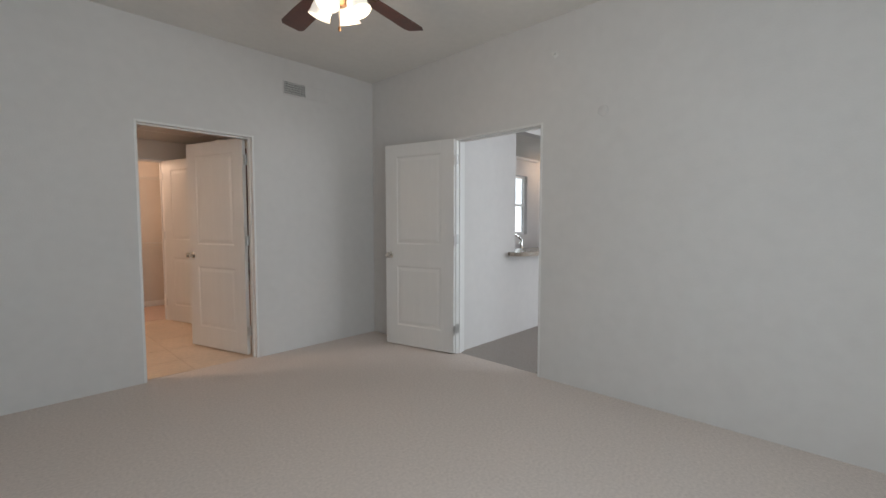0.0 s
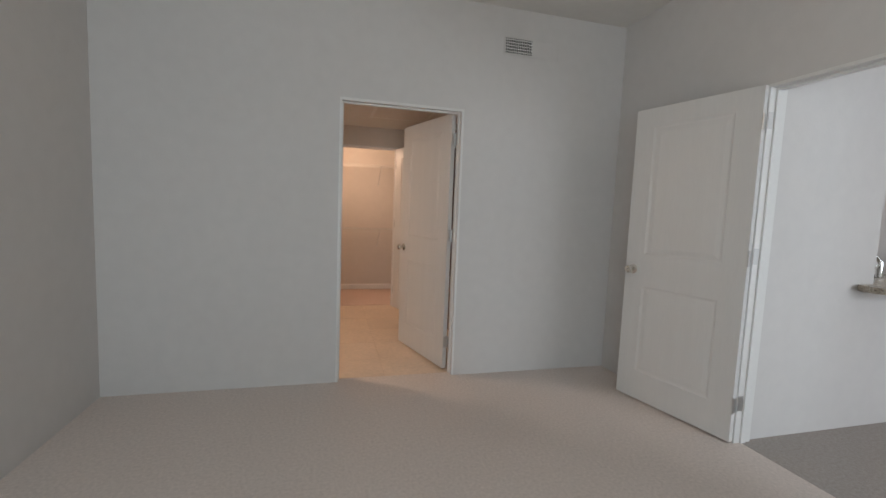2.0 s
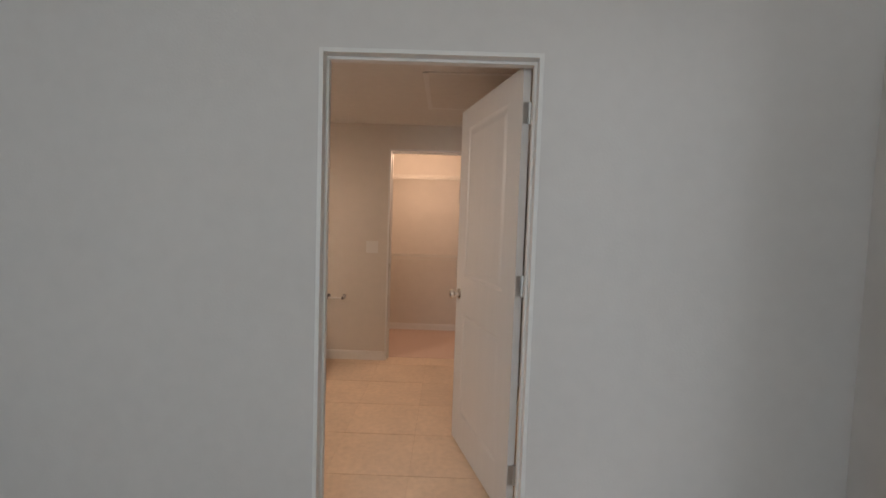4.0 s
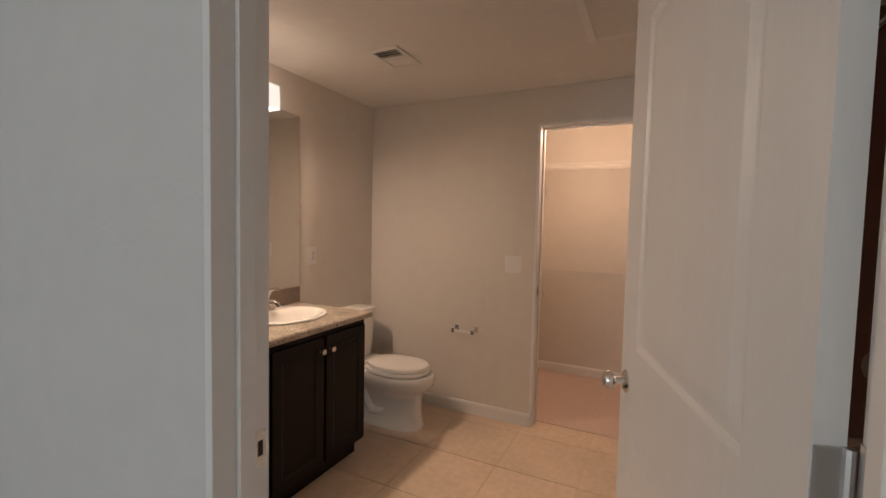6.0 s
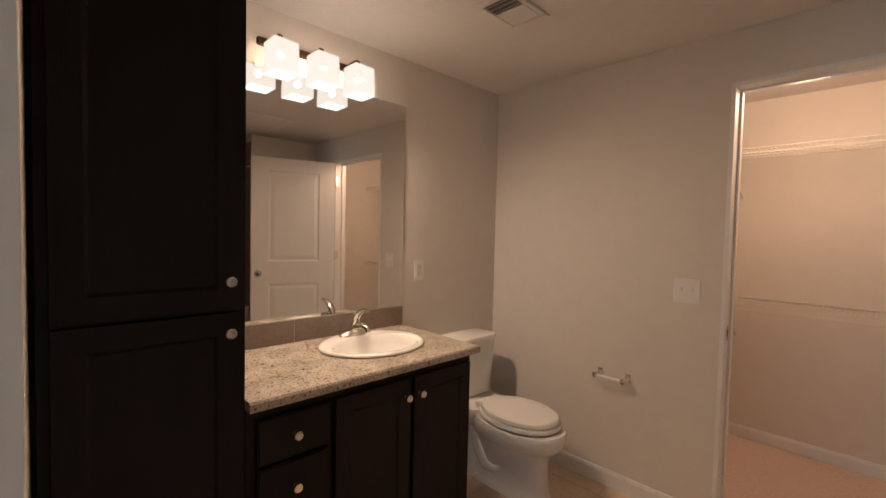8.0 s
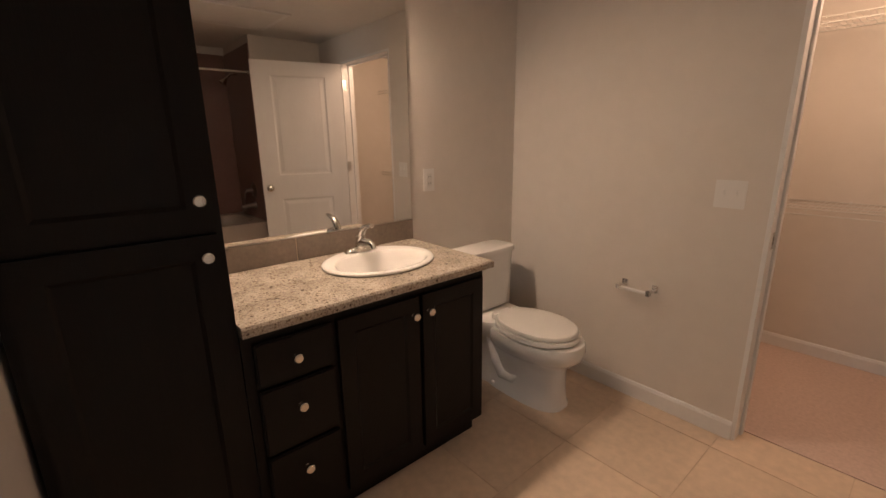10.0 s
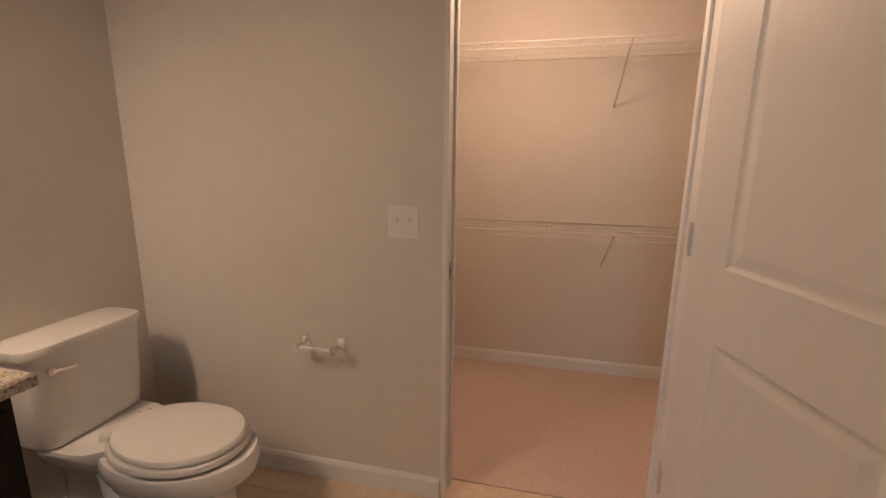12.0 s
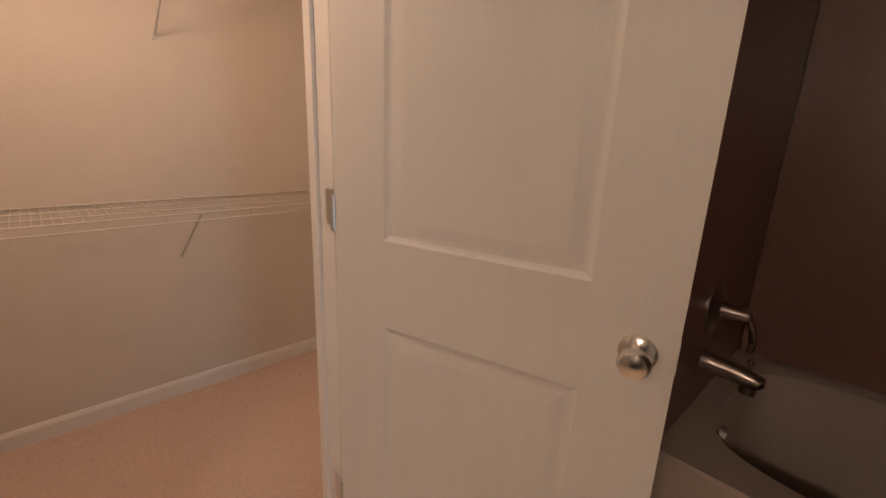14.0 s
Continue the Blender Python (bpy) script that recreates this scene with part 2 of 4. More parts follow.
def panelled(w, h, t, panels, side, steps):
    """A slab from x 0 to w, z 0 to h, y 0 to t, with sunk panels on both faces (or the front alone). steps: inset, depth."""
    bm = bmesh.new()
    xs = sorted({0, w, *[p[0] for p in panels], *[p[2] for p in panels]})
    zs = sorted({0, h, *[p[1] for p in panels], *[p[3] for p in panels]})
    for y, s in ((0, 1), (t, -1)):
        grid = {(i, k): bm.verts.new((x, y, z)) for i, x in enumerate(xs) for k, z in enumerate(zs)}
        for i in range(len(xs) - 1):
            for k in range(len(zs) - 1):
                ring = [grid[i, k], grid[i + 1, k], grid[i + 1, k + 1], grid[i, k + 1]]
                rect = (xs[i], zs[k], xs[i + 1], zs[k + 1])
                if rect in [tuple(p) for p in panels] and (s == 1 or side == 2):
                    for inset, depth in steps:
                        x0, z0, x1, z1 = rect[0] + inset, rect[1] + inset, rect[2] - inset, rect[3] - inset
                        yy = y + s * depth
                        inner = [bm.verts.new(c) for c in ((x0, yy, z0), (x1, yy, z0), (x1, yy, z1), (x0, yy, z1))]
                        for a in range(4):
                            bm.faces.new((ring[a], ring[(a + 1) % 4], inner[(a + 1) % 4], inner[a]))
                        ring = inner
                bm.faces.new(ring)
        if y == 0:
            front = grid
    nx, nz = len(xs) - 1, len(zs) - 1
    loop = [(i, 0) for i in range(nx)] + [(nx, k) for k in range(nz)] + [(i, nz) for i in range(nx, 0, -1)] + [(0, k) for k in range(nz, 0, -1)]
    for a, b in zip(loop, loop[1:] + loop[:1]):
        bm.faces.new((front[a], front[b], grid[b], grid[a]))
    return bm


DOOR_STEPS = ((0.008, 0.004), (0.014, 0.006), (0.022, 0.006), (0.050, 0.002))
CAB_STEPS = ((0.003, 0.002), (0.010, 0.007))


def door_leaf(name, m, w, label, swing=1, stile=0.14):
    """A two-panel leaf, hinged at its origin, that runs along x."""
    root = thing(name, m, label, "door")
    h = 2.025
    panels = [(stile, 0.20, w - stile, 0.81), (stile, 1.03, w - stile, h - 0.12)]
    part("panel", panelled(w, h, 0.035, panels, 2, DOOR_STEPS), M_DOOR, root).location = (0, 0, 0.012)
    for y, s in ((0, -1), (0.035, 1)):
        bm = bmesh.new()
        turn = Matrix.Translation((w - 0.062, y, 0.93)) @ Matrix.Rotation(radians(90 if s < 0 else -90), 4, "X")
        lathe(bm, [(0, 0), (0.033, 0), (0.033, 0.004), (0.026, 0.009), (0.012, 0.012), (0.0105, 0.030), (0.017, 0.036), (0.026, 0.043), (0.0275, 0.052), (0.022, 0.062), (0.010, 0.066), (0, 0.0665)], turn)
        part("door_knob", bm, M_NICKEL, root, "round satin nickel door knob", smooth=True)
    y = 0.035 if swing > 0 else 0.0
    for z in (0.23, 1.09, 1.84):
        bm = boxes((-0.004, 0.002, z - 0.045, -0.001, 0.033, z + 0.045))
        tube(bm, (-0.004, y, z - 0.046), (-0.004, y, z + 0.046), 0.007, segs=10)
        part("hinge", bm, M_HINGE, root, "satin nickel butt hinge")
    bm = boxes((w - 0.001, 0.006, 0.90, w + 0.0015, 0.029, 0.96))
    part("latch_plate", bm, M_HINGE, root)
    return root


def wall(name, axis, a0, a1, b0, b1, z1, holes=(), z0=0.0, mat=None):
    """A wall along axis from b0 to b1, a0 to a1 thick, with holes (from, to, low, high)."""
    bm = bmesh.new()

    def put(p0, p1, q0, q1):
        if p1 - p0 > 1e-4 and q1 - q0 > 1e-4:
            if axis == "x":
                box(bm, p0, a0, q0, p1, a1, q1)
            else:
                box(bm, a0, p0, q0, a1, p1, q1)

    at = b0
    for h0, h1, lo, hi in sorted(holes):
        put(at, h0, z0, z1), put(h0, h1, z0, lo), put(h0, h1, hi, z1)
        at = h1
    put(at, b1, z0, z1)
    bmesh.ops.remove_doubles(bm, verts=bm.verts, dist=1e-5)
    return tagged(part(name, bm, mat or M_WALL), kind="structure")


def jamb(name, axis, a0, a1, b0, b1, top, stop_at, strike=None):
    root = tagged(new(name), kind="structure")

    def bx(nm, p0, p1, q0, q1, r0, r1, mat=M_TRIM, lab=""):
        bm = bmesh.new()
        if axis == "x":
            box(bm, p0, r0, q0, p1, r1, q1, bevel=0.001, segs=1)
        else:
            box(bm, r0, p0, q0, r1, p1, q1, bevel=0.001, segs=1)
        return part(nm, bm, mat, root, lab)

    t = 0.018
    bx("side_jamb", b0 - t, b0, 0, top + t, a0, a1), bx("side_jamb", b1, b1 + t, 0, top + t, a0, a1), bx("head_jamb", b0, b1, top, top + t, a0, a1)
    s0, s1 = stop_at, stop_at + 0.034
    bx("door_stop", b0, b0 + 0.011, 0, top - 0.011, s0, s1), bx("door_stop", b1 - 0.011, b1, 0, top - 0.011, s0, s1), bx("door_stop", b0, b1, top - 0.011, top, s0, s1)
    if strike:
        b, s, a = strike
        if s > 0:
            p = bx("strike_plate", b, b + 0.0015, 0.895, 0.965, a - 0.014, a + 0.014, M_NICKEL, "satin nickel strike plate")
            bx("latch_hole", b + 0.0015, b + 0.002, 0.915, 0.945, a - 0.006, a + 0.006, M_BLACK)
        else:
            p = bx("strike_plate", b - 0.0015, b, 0.895, 0.965, a - 0.014, a + 0.014, M_NICKEL, "satin nickel strike plate")
            bx("latch_hole", b - 0.002, b - 0.0015, 0.915, 0.945, a - 0.006, a + 0.006, M_BLACK)
    return root


def baseboard(name, runs, h=0.083):
    """Runs: x0, y0, x1, y1, and the way out of the wall."""
    root = tagged(new(name), kind="structure")
    for x0, y0, x1, y1, ox, oy in runs:
        bm = bmesh.new()
        prof = [(0, 0), (0.012, 0), (0.012, h - 0.018), (0.009, h - 0.010), (0.0065, h - 0.004), (0, h)]
        loft(bm, [[(x + ox * d, y + oy * d, z) for d, z in prof] for x, y in ((x0, y0), (x1, y1))])
        part("baseboard_run", bm, M_TRIM, root)
    return root


def slab(name, x0, y0, x1, y1, z0, z1, mat):
    return tagged(part(name, boxes((x0, y0, z0, x1, y1, z1)), mat), kind="structure")


# ---- structure ----
J = 0.018
D1 = (J, 0.903 - J, 2.045 - J)             # bedroom to bathroom, inside the frame
D2 = (-2.178 + J, -1.252 - J, 2.045 - J)   # bedroom to living room
D3 = (-0.037 + J, 0.775 - J, 2.055 - J)     # bathroom to closet

slab("floor", W_X0 - T, BED_S - T, 2.30, 0.062, -0.2, 0.0, M_CARPET)
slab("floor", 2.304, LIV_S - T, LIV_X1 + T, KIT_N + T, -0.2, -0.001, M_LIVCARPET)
slab("floor", BA_X0 - T, 0.066, 2.1, 2.49, -0.2, -0.002, M_GROUT)
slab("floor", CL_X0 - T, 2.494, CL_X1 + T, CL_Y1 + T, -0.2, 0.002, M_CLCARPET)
slab("ceiling", W_X0 - T, BED_S - T, 2.30, 0.05, BED_H, BED_H + 0.15, M_CEIL)
slab("ceiling", 2.304, LIV_S - T, LIV_X1 + T, KIT_Y + 0.06, 2.74, 2.95, M_CEIL)
slab("ceiling", BA_X0 - T, 0.06, 2.1, CL_Y1 + T, BA_H, BA_H + 0.15, M_CEIL)
slab("ceiling", 2.304, KIT_Y + 0.06, LIV_X1 + T, KIT_N + T, 2.42, 2.6, M_CEIL)

wall("wall_bathroom_side", "x", 0.0, T, W_X0 - T, 2.25, BED_H, [(D1[0] - J, D1[1] + J, 0, D1[2] + J)])
wall("wall_east", "y", W_X1, W_X1 + T, BED_S - T, T, BED_H, [(D2[0] - J, D2[1] + J, 0, D2[2] + J)])
wall("wall_west", "y", W_X0 - T, W_X0, BED_S - T, 0.0, BED_H)
wall("wall_south", "x", BED_S - T, BED_S, W_X0, W_X1, BED_H, [(-1.25, 0.35, 0.65, 2.2)])
wall("wall_vanity", "y", BA_X0 - T, BA_X0, T, CL_Y1 + T, BA_H, mat=M_WARMWALL)
wall("wall_closet_side", "x", BA_Y1, BA_Y1 + T, BA_X0, 2.1, BA_H, [(D3[0] - J, D3[1] + J, 0, D3[2] + J)], mat=M_WARMWALL)
wall("wall_beside_tub", "y", TUB_X0, TUB_X1 + T, TUB_Y1 + 0.003, BA_Y1, BA_H, mat=M_WARMWALL)
wall("wall_behind_tub", "y", TUB_X1, TUB_X1 + T, T, TUB_Y1, BA_H)
wall("wall_closet_back", "x", CL_Y1, CL_Y1 + T, BA_X0, CL_X1, BA_H, mat=M_WARMWALL)
wall("wall_closet_east", "y", CL_X1, CL_X1 + T, BA_Y1 + T, CL_Y1 + T, BA_H, mat=M_WARMWALL)
wall("wall_kitchen", "x", KIT_Y, KIT_Y + T, W_X1 + T, KIT_X1, 2.74, [(3.265, KIT_X1 - 0.3, 0.895, 2.29)])
wall("wall_kitchen_west", "y", 2.25, 2.365, T, KIT_N + T, 2.74)
wall("wall_kitchen_north", "x", KIT_N, KIT_N + T, 2.365, LIV_X1, 2.74, [(4.6, 6.0, 1.05, 2.1), (6.38, 7.24, 0, 2.05)])
wall("wall_living_east", "y", LIV_X1, LIV_X1 + T, LIV_S - T, KIT_N + T, 2.74)
wall("wall_living_south", "x", LIV_S - T, LIV_S, W_X1 + T, LIV_X1, 2.74, [(3.6, 6.2, 0.65, 2.35)])

jamb("door_frame", "x", -0.003, T + 0.003, *D1, T - 0.037 - 0.034, (D1[0], 1, T - 0.019))
jamb("door_frame", "x", BA_Y1 - 0.003, BA_Y1 + T + 0.003, *D3, BA_Y1 + 0.066, (D3[0], 1, BA_Y1 + 0.045))
jamb("door_frame", "y", W_X1 - 0.003, W_X1 + T + 0.003, *D2, W_X1 + 0.038, (D2[0], 1, W_X1 + 0.019))
baseboard("baseboard", [
    (BA_X0, 1.56, BA_X0, BA_Y1, 1, 0), (BA_X0, BA_Y1, D3[0] - J, BA_Y1, 0, -1), (D3[1] + J, BA_Y1, TUB_X0, BA_Y1, 0, -1),
    (TUB_X0, TUB_Y1 + 0.004, TUB_X0, BA_Y1, -1, 0), (D1[1] + J, T, TUB_X0, T, 0, 1)], 0.09)
baseboard("baseboard", [(CL_X0, CL_Y1, CL_X1, CL_Y1, 0, -1), (CL_X1, BA_Y1 + T, CL_X1, CL_Y1, -1, 0), (CL_X0, BA_Y1 + T, CL_X0, CL_Y1, 1, 0)])

# ---- doors ----


def jamb_hinge(x0, x1, y0, y1):
    """Three butt hinge leaves let into a jamb, on a face that is thin in x or in y."""
    for z in (0.242, 1.102, 1.852):
        tagged(part("hinge_leaf", boxes((x0, y0, z - 0.045, x1, y1, z + 0.045), bevel=0.0004), M_HINGE, jambs[-1], "satin nickel hinge leaf"), kind="")


jambs = []


def hinge_pose(x, y, dx, dy):
    return pose(x, y, 0, 0, 0, math.degrees(math.atan2(dy, dx)))


jambs.append(bpy.data.objects["door_frame"])
jamb_hinge(D1[1] - 0.002, D1[1] + 0.0005, T - 0.034, T + 0.002)
jambs.append(bpy.data.objects["door_frame.001"])
jamb_hinge(D3[1] - 0.002, D3[1] + 0.0005, BA_Y1 - 0.002, BA_Y1 + 0.034)
jambs.append(bpy.data.objects["door_frame.002"])
jamb_hinge(W_X1 - 0.002, W_X1 + 0.034, D2[1] - 0.002, D2[1] + 0.0005)
door_leaf("door_1", hinge_pose(0.876, T + 0.012, -0.24, 0.82), 0.83, "white painted two-panel door, open into the bathroom, with a nickel knob", -1)
door_leaf("door_2", hinge_pose(W_X1 - 0.006, D2[1] + 0.008, -0.20, 0.86), 0.797, "white painted two-panel door folded back against the bedroom wall", 1)
door_leaf("door_3", hinge_pose(D3[1] - 0.001, BA_Y1 - 0.008, 0.270, -0.963), 0.787, "white painted two-panel closet door standing open in the bathroom", -1, 0.155)


def wpart(root, name, bm, mat, label="", smooth=False, parent=None, kind=""):
    """A part drawn in the room's coordinates, hung on its thing."""
    bmesh.ops.transform(bm, matrix=root.matrix_world.inverted(), verts=bm.verts)
    return part(name, bm, mat, parent or root, label, smooth, kind)


def knob(root, x, y, z, parent=None):
    bm = bmesh.new()
    lathe(bm, [(0, 0), (0.008, 0), (0.006, 0.004), (0.0055, 0.012), (0.010, 0.017), (0.0145, 0.021), (0.0150, 0.025), (0.0125, 0.028), (0, 0.0285)],
          Matrix.Translation((x, y, z)) @ Matrix.Rotation(radians(90), 4, "Y"), 18)
    return wpart(root, "knob", bm, M_NICKEL, "small round satin nickel knob", True, parent)


def front(root, name, x, y0, y1, z0, z1, frame=0.055):
    """A framed cabinet front that faces +x."""
    w, h = y1 - y0, z1 - z0
    f = min(frame, h * 0.28)
    bm = panelled(w, h, 0.019, [(f, f, w - f, h - f)], 1, CAB_STEPS)
    bmesh.ops.transform(bm, matrix=Matrix.Translation((x, y0, z0)) @ Matrix.Rotation(radians(90), 4, "Z"), verts=bm.verts)
    return wpart(root, name, bm, M_DARK)


# ---- bathroom: tall cabinet and vanity ----
FX = -0.82
tall = thing("tall_cabinet", pose(-1.09, 0.35, 0), "dark espresso tall linen cabinet with two doors beside the vanity", "cabinet")
wpart(tall, "body", boxes((BA_X0 + 0.002, T + 0.012, 0.10, FX, 0.573, 2.13)), M_DARK)
wpart(tall, "toe_kick", boxes((BA_X0 + 0.002, T + 0.012, 0.0, FX - 0.06, 0.573, 0.10)), M_DARK)
for z0, z1, kz in ((1.132, 2.115, 1.212), (0.115, 1.122, 1.067)):
    d = front(tall, "cabinet_door", FX + 0.020, 0.150, 0.556, z0, z1, 0.06)
    knob(tall, FX + 0.020, 0.522, kz)

van = thing("vanity_cabinet", pose(-1.09, 1.07, 0), "dark espresso bathroom vanity cabinet with drawers and two doors", "cabinet")
for name, b in (("face_frame", (FX - 0.02, 0.576, 0.10, FX, 1.556, 0.820)), ("side_panel", (BA_X0 + 0.002, 0.576, 0.10, FX - 0.0202, 0.594, 0.820)),
                ("side_panel", (BA_X0 + 0.002, 1.538, 0.10, FX - 0.0202, 1.556, 0.820)), ("bottom_panel", (BA_X0 + 0.002, 0.5945, 0.10, FX - 0.0202, 1.5375, 0.118)),
                ("back_panel", (BA_X0 + 0.002, 0.5945, 0.1185, BA_X0 + 0.008, 1.5375, 0.820))):
    wpart(van, name, boxes(b), M_DARK)
wpart(van, "toe_kick", boxes((BA_X0 + 0.002, 0.576, 0.0, FX - 0.06, 1.556, 0.10)), M_DARK)
for z0, z1, kz in ((0.642, 0.785, 0.714), (0.408, 0.630, 0.546), (0.122, 0.396, 0.317)):
    wpart(van, "drawer", boxes((FX + 0.001, 0.605, z0, FX + 0.020, 0.848, z1), bevel=0.005), M_DARK)
    knob(van, FX + 0.020, 0.723, kz)
for y0, y1, ky in ((0.868, 1.196, 1.172), (1.216, 1.538, 1.243)):
    front(van, "cabinet_door", FX + 0.020, y0, y1, 0.122, 0.785)
    knob(van, FX + 0.020, ky, 0.717)

SX, SY = -1.105, 1.225
top = thing("vanity_countertop", pose(-1.08, 1.08, 0.820), "speckled beige granite countertop on the dark vanity", "countertop")
bm = bmesh.new()
hole = oval(SX, SY, 0.852, 0.18, 0.215, 40)
cx0, cx1, cy0, cy1 = BA_X0 + 0.002, -0.787, 0.577, 1.592
outer = []
for px, py, _ in hole:
    dx, dy = px - SX, py - SY
    k = min((cx1 - SX) / dx if dx > 1e-6 else 9e9, (cx0 - SX) / dx if dx < -1e-6 else 9e9, (cy1 - SY) / dy if dy > 1e-6 else 9e9, (cy0 - SY) / dy if dy < -1e-6 else 9e9)
    outer.append((SX + dx * k, SY + dy * k, 0.852))
corners = ((cx1, cy1), (cx0, cy1), (cx0, cy0), (cx1, cy0))
for c in corners:
    i = min(range(40), key=lambda q: math.hypot(outer[q][0] - c[0], outer[q][1] - c[1]))
    outer[i] = (*c, 0.852)
low = lambda ring: [(x, y, 0.821) for x, y, _ in ring]
edge = [(x + (-0.006 if x > cx1 - 1e-4 else 0), y + (-0.006 if y > cy1 - 1e-4 else 0), 0.852) for x, y, z in outer]
side = [(x, y, 0.845) for x, y, z in outer]
loft(bm, [hole, edge, side, low(outer), low(hole), hole], cap=False)
bmesh.ops.remove_doubles(bm, verts=bm.verts, dist=1e-5)
wpart(top, "slab", bm, M_GRANITE)

splash = thing("backsplash", pose(BA_X0, 1.08, 0.853), "low row of brown ceramic backsplash tile behind the sink", "backsplash")
for y0, y1 in ((0.577, 0.971), (0.974, 1.590)):
    if y0 < 0.9:
        wpart(splash, "joint", boxes((BA_X0 + 0.001, y1 + 0.0002, 0.8535, BA_X0 + 0.009, y1 + 0.0028, 0.952)), M_GROUT)
    wpart(splash, "tile", boxes((BA_X0 + 0.001, y0, 0.8535, BA_X0 + 0.011, y1, 0.953), bevel=0.0015), M_SPLASH)

sink = thing("sink", pose(SX, SY, 0.852), "oval white drop-in china sink set in the granite countertop", "sink")
bm = bmesh.new()
rings = []
for k, z, off in ((0.96, 0.853, 0), (1.0, 0.856, 0), (1.0, 0.862, 0), (0.975, 0.867, 0), (0.93, 0.868, 0)):
    rings.append(oval(SX, SY, z, 0.205 * k, 0.245 * k, 48))
for rx, ry, z in ((0.150, 0.208, 0.866), (0.141, 0.200, 0.858), (0.130, 0.188, 0.83), (0.108, 0.160, 0.79), (0.07, 0.105, 0.76), (0.022, 0.022, 0.75)):
    rings.append(oval(SX + 0.028, SY, z, rx, ry, 48))
rings += [oval(SX + 0.028, SY, z, rx, ry, 48) for rx, ry, z in ((0.022, 0.022, 0.735), (0.085, 0.12, 0.742), (0.128, 0.185, 0.78), (0.146, 0.207, 0.84))]
rings.append(oval(SX, SY, 0.850, 0.170, 0.21, 48))
loft(bm, rings + [rings[0]], cap=False)
wpart(sink, "basin", bm, M_CHINA, smooth=True)
bm = bmesh.new()
lathe(bm, [(0, 0.004), (0.014, 0.003), (0.021, 0.001), (0.021, -0.003), (0, -0.003)], Matrix.Translation((SX + 0.028, SY, 0.752)))
wpart(sink, "drain", bm, M_CHROME, "round chrome drain", True)

FXF = SX - 0.158
faucet = thing("bathroom_faucet", pose(FXF, SY, 0.868), "polished single-lever faucet on the rim of the white sink", "faucet")
bm = bmesh.new()
loft(bm, [oval(FXF, SY, 0.8675, 0.026, 0.078, 32, 2.4), oval(FXF, SY, 0.876, 0.025, 0.077, 32, 2.4), oval(FXF, SY, 0.884, 0.020, 0.060, 32), oval(FXF, SY, 0.890, 0.018, 0.03, 32)])
wpart(faucet, "base_plate", bm, M_NICKEL, smooth=True)


def bend(bm, pts, flat=1.0, segs=14):
    """A tube of changing radius along points (x, y, z, r)."""
    rings = []
    for i, (x, y, z, r) in enumerate(pts):
        a, b = Vector(pts[max(0, i - 1)][:3]), Vector(pts[min(len(pts) - 1, i + 1)][:3])
        q = (b - a).to_track_quat("Z", "Y").to_matrix()
        rings.append([Vector((x, y, z)) + q @ Vector((r * math.cos(math.tau * k / segs), r * flat * math.sin(math.tau * k / segs), 0)) for k in range(segs)])
    loft(bm, rings)


bm = bmesh.new()
bend(bm, [(FXF, SY, 0.884, 0.021), (FXF + 0.002, SY, 0.905, 0.0195), (FXF + 0.012, SY, 0.93, 0.018), (FXF + 0.022, SY, 0.948, 0.016)])
bend(bm, [(FXF + 0.002, SY, 0.902, 0.019), (FXF + 0.04, SY, 0.918, 0.0175), (FXF + 0.08, SY, 0.920, 0.0155), (FXF + 0.108, SY, 0.912, 0.0145), (FXF + 0.118, SY, 0.898, 0.013)])
wpart(faucet, "spout", bm, M_NICKEL, smooth=True)
bm = bmesh.new()
bend(bm, [(FXF + 0.016, SY, 0.944, 0.019), (FXF + 0.026, SY, 0.962, 0.019), (FXF + 0.045, SY, 0.980, 0.017), (FXF + 0.078, SY, 0.994, 0.014), (FXF + 0.112, SY, 0.998, 0.011)], 0.75)
wpart(faucet, "lever", bm, M_NICKEL, smooth=True)
bm = bmesh.new()
tube(bm, (FXF - 0.022, SY, 0.884), (FXF - 0.022, SY, 0.93), 0.002)
bmesh.ops.create_uvsphere(bm, u_segments=12, v_segments=8, radius=0.005, matrix=Matrix.Translation((FXF - 0.022, SY, 0.933)))
wpart(faucet, "lift_rod", bm, M_NICKEL, smooth=True)

mirror = thing("wall_mirror", pose(BA_X0, 1.08, 0.957), "large frameless mirror on the wall over the vanity", "mirror")
wpart(mirror, "glass", boxes((BA_X0 + 0.002, 0.58, 0.957, BA_X0 + 0.007, 1.586, 2.036)), M_MIRROR)
for y, z in ((0.80, 2.036), (1.42, 2.036)):
    wpart(mirror, "clip", boxes((BA_X0 + 0.002, y - 0.01, z - 0.006, BA_X0 + 0.012, y + 0.01, z + 0.010), bevel=0.002), M_PLASTIC, "clear plastic mirror clip")

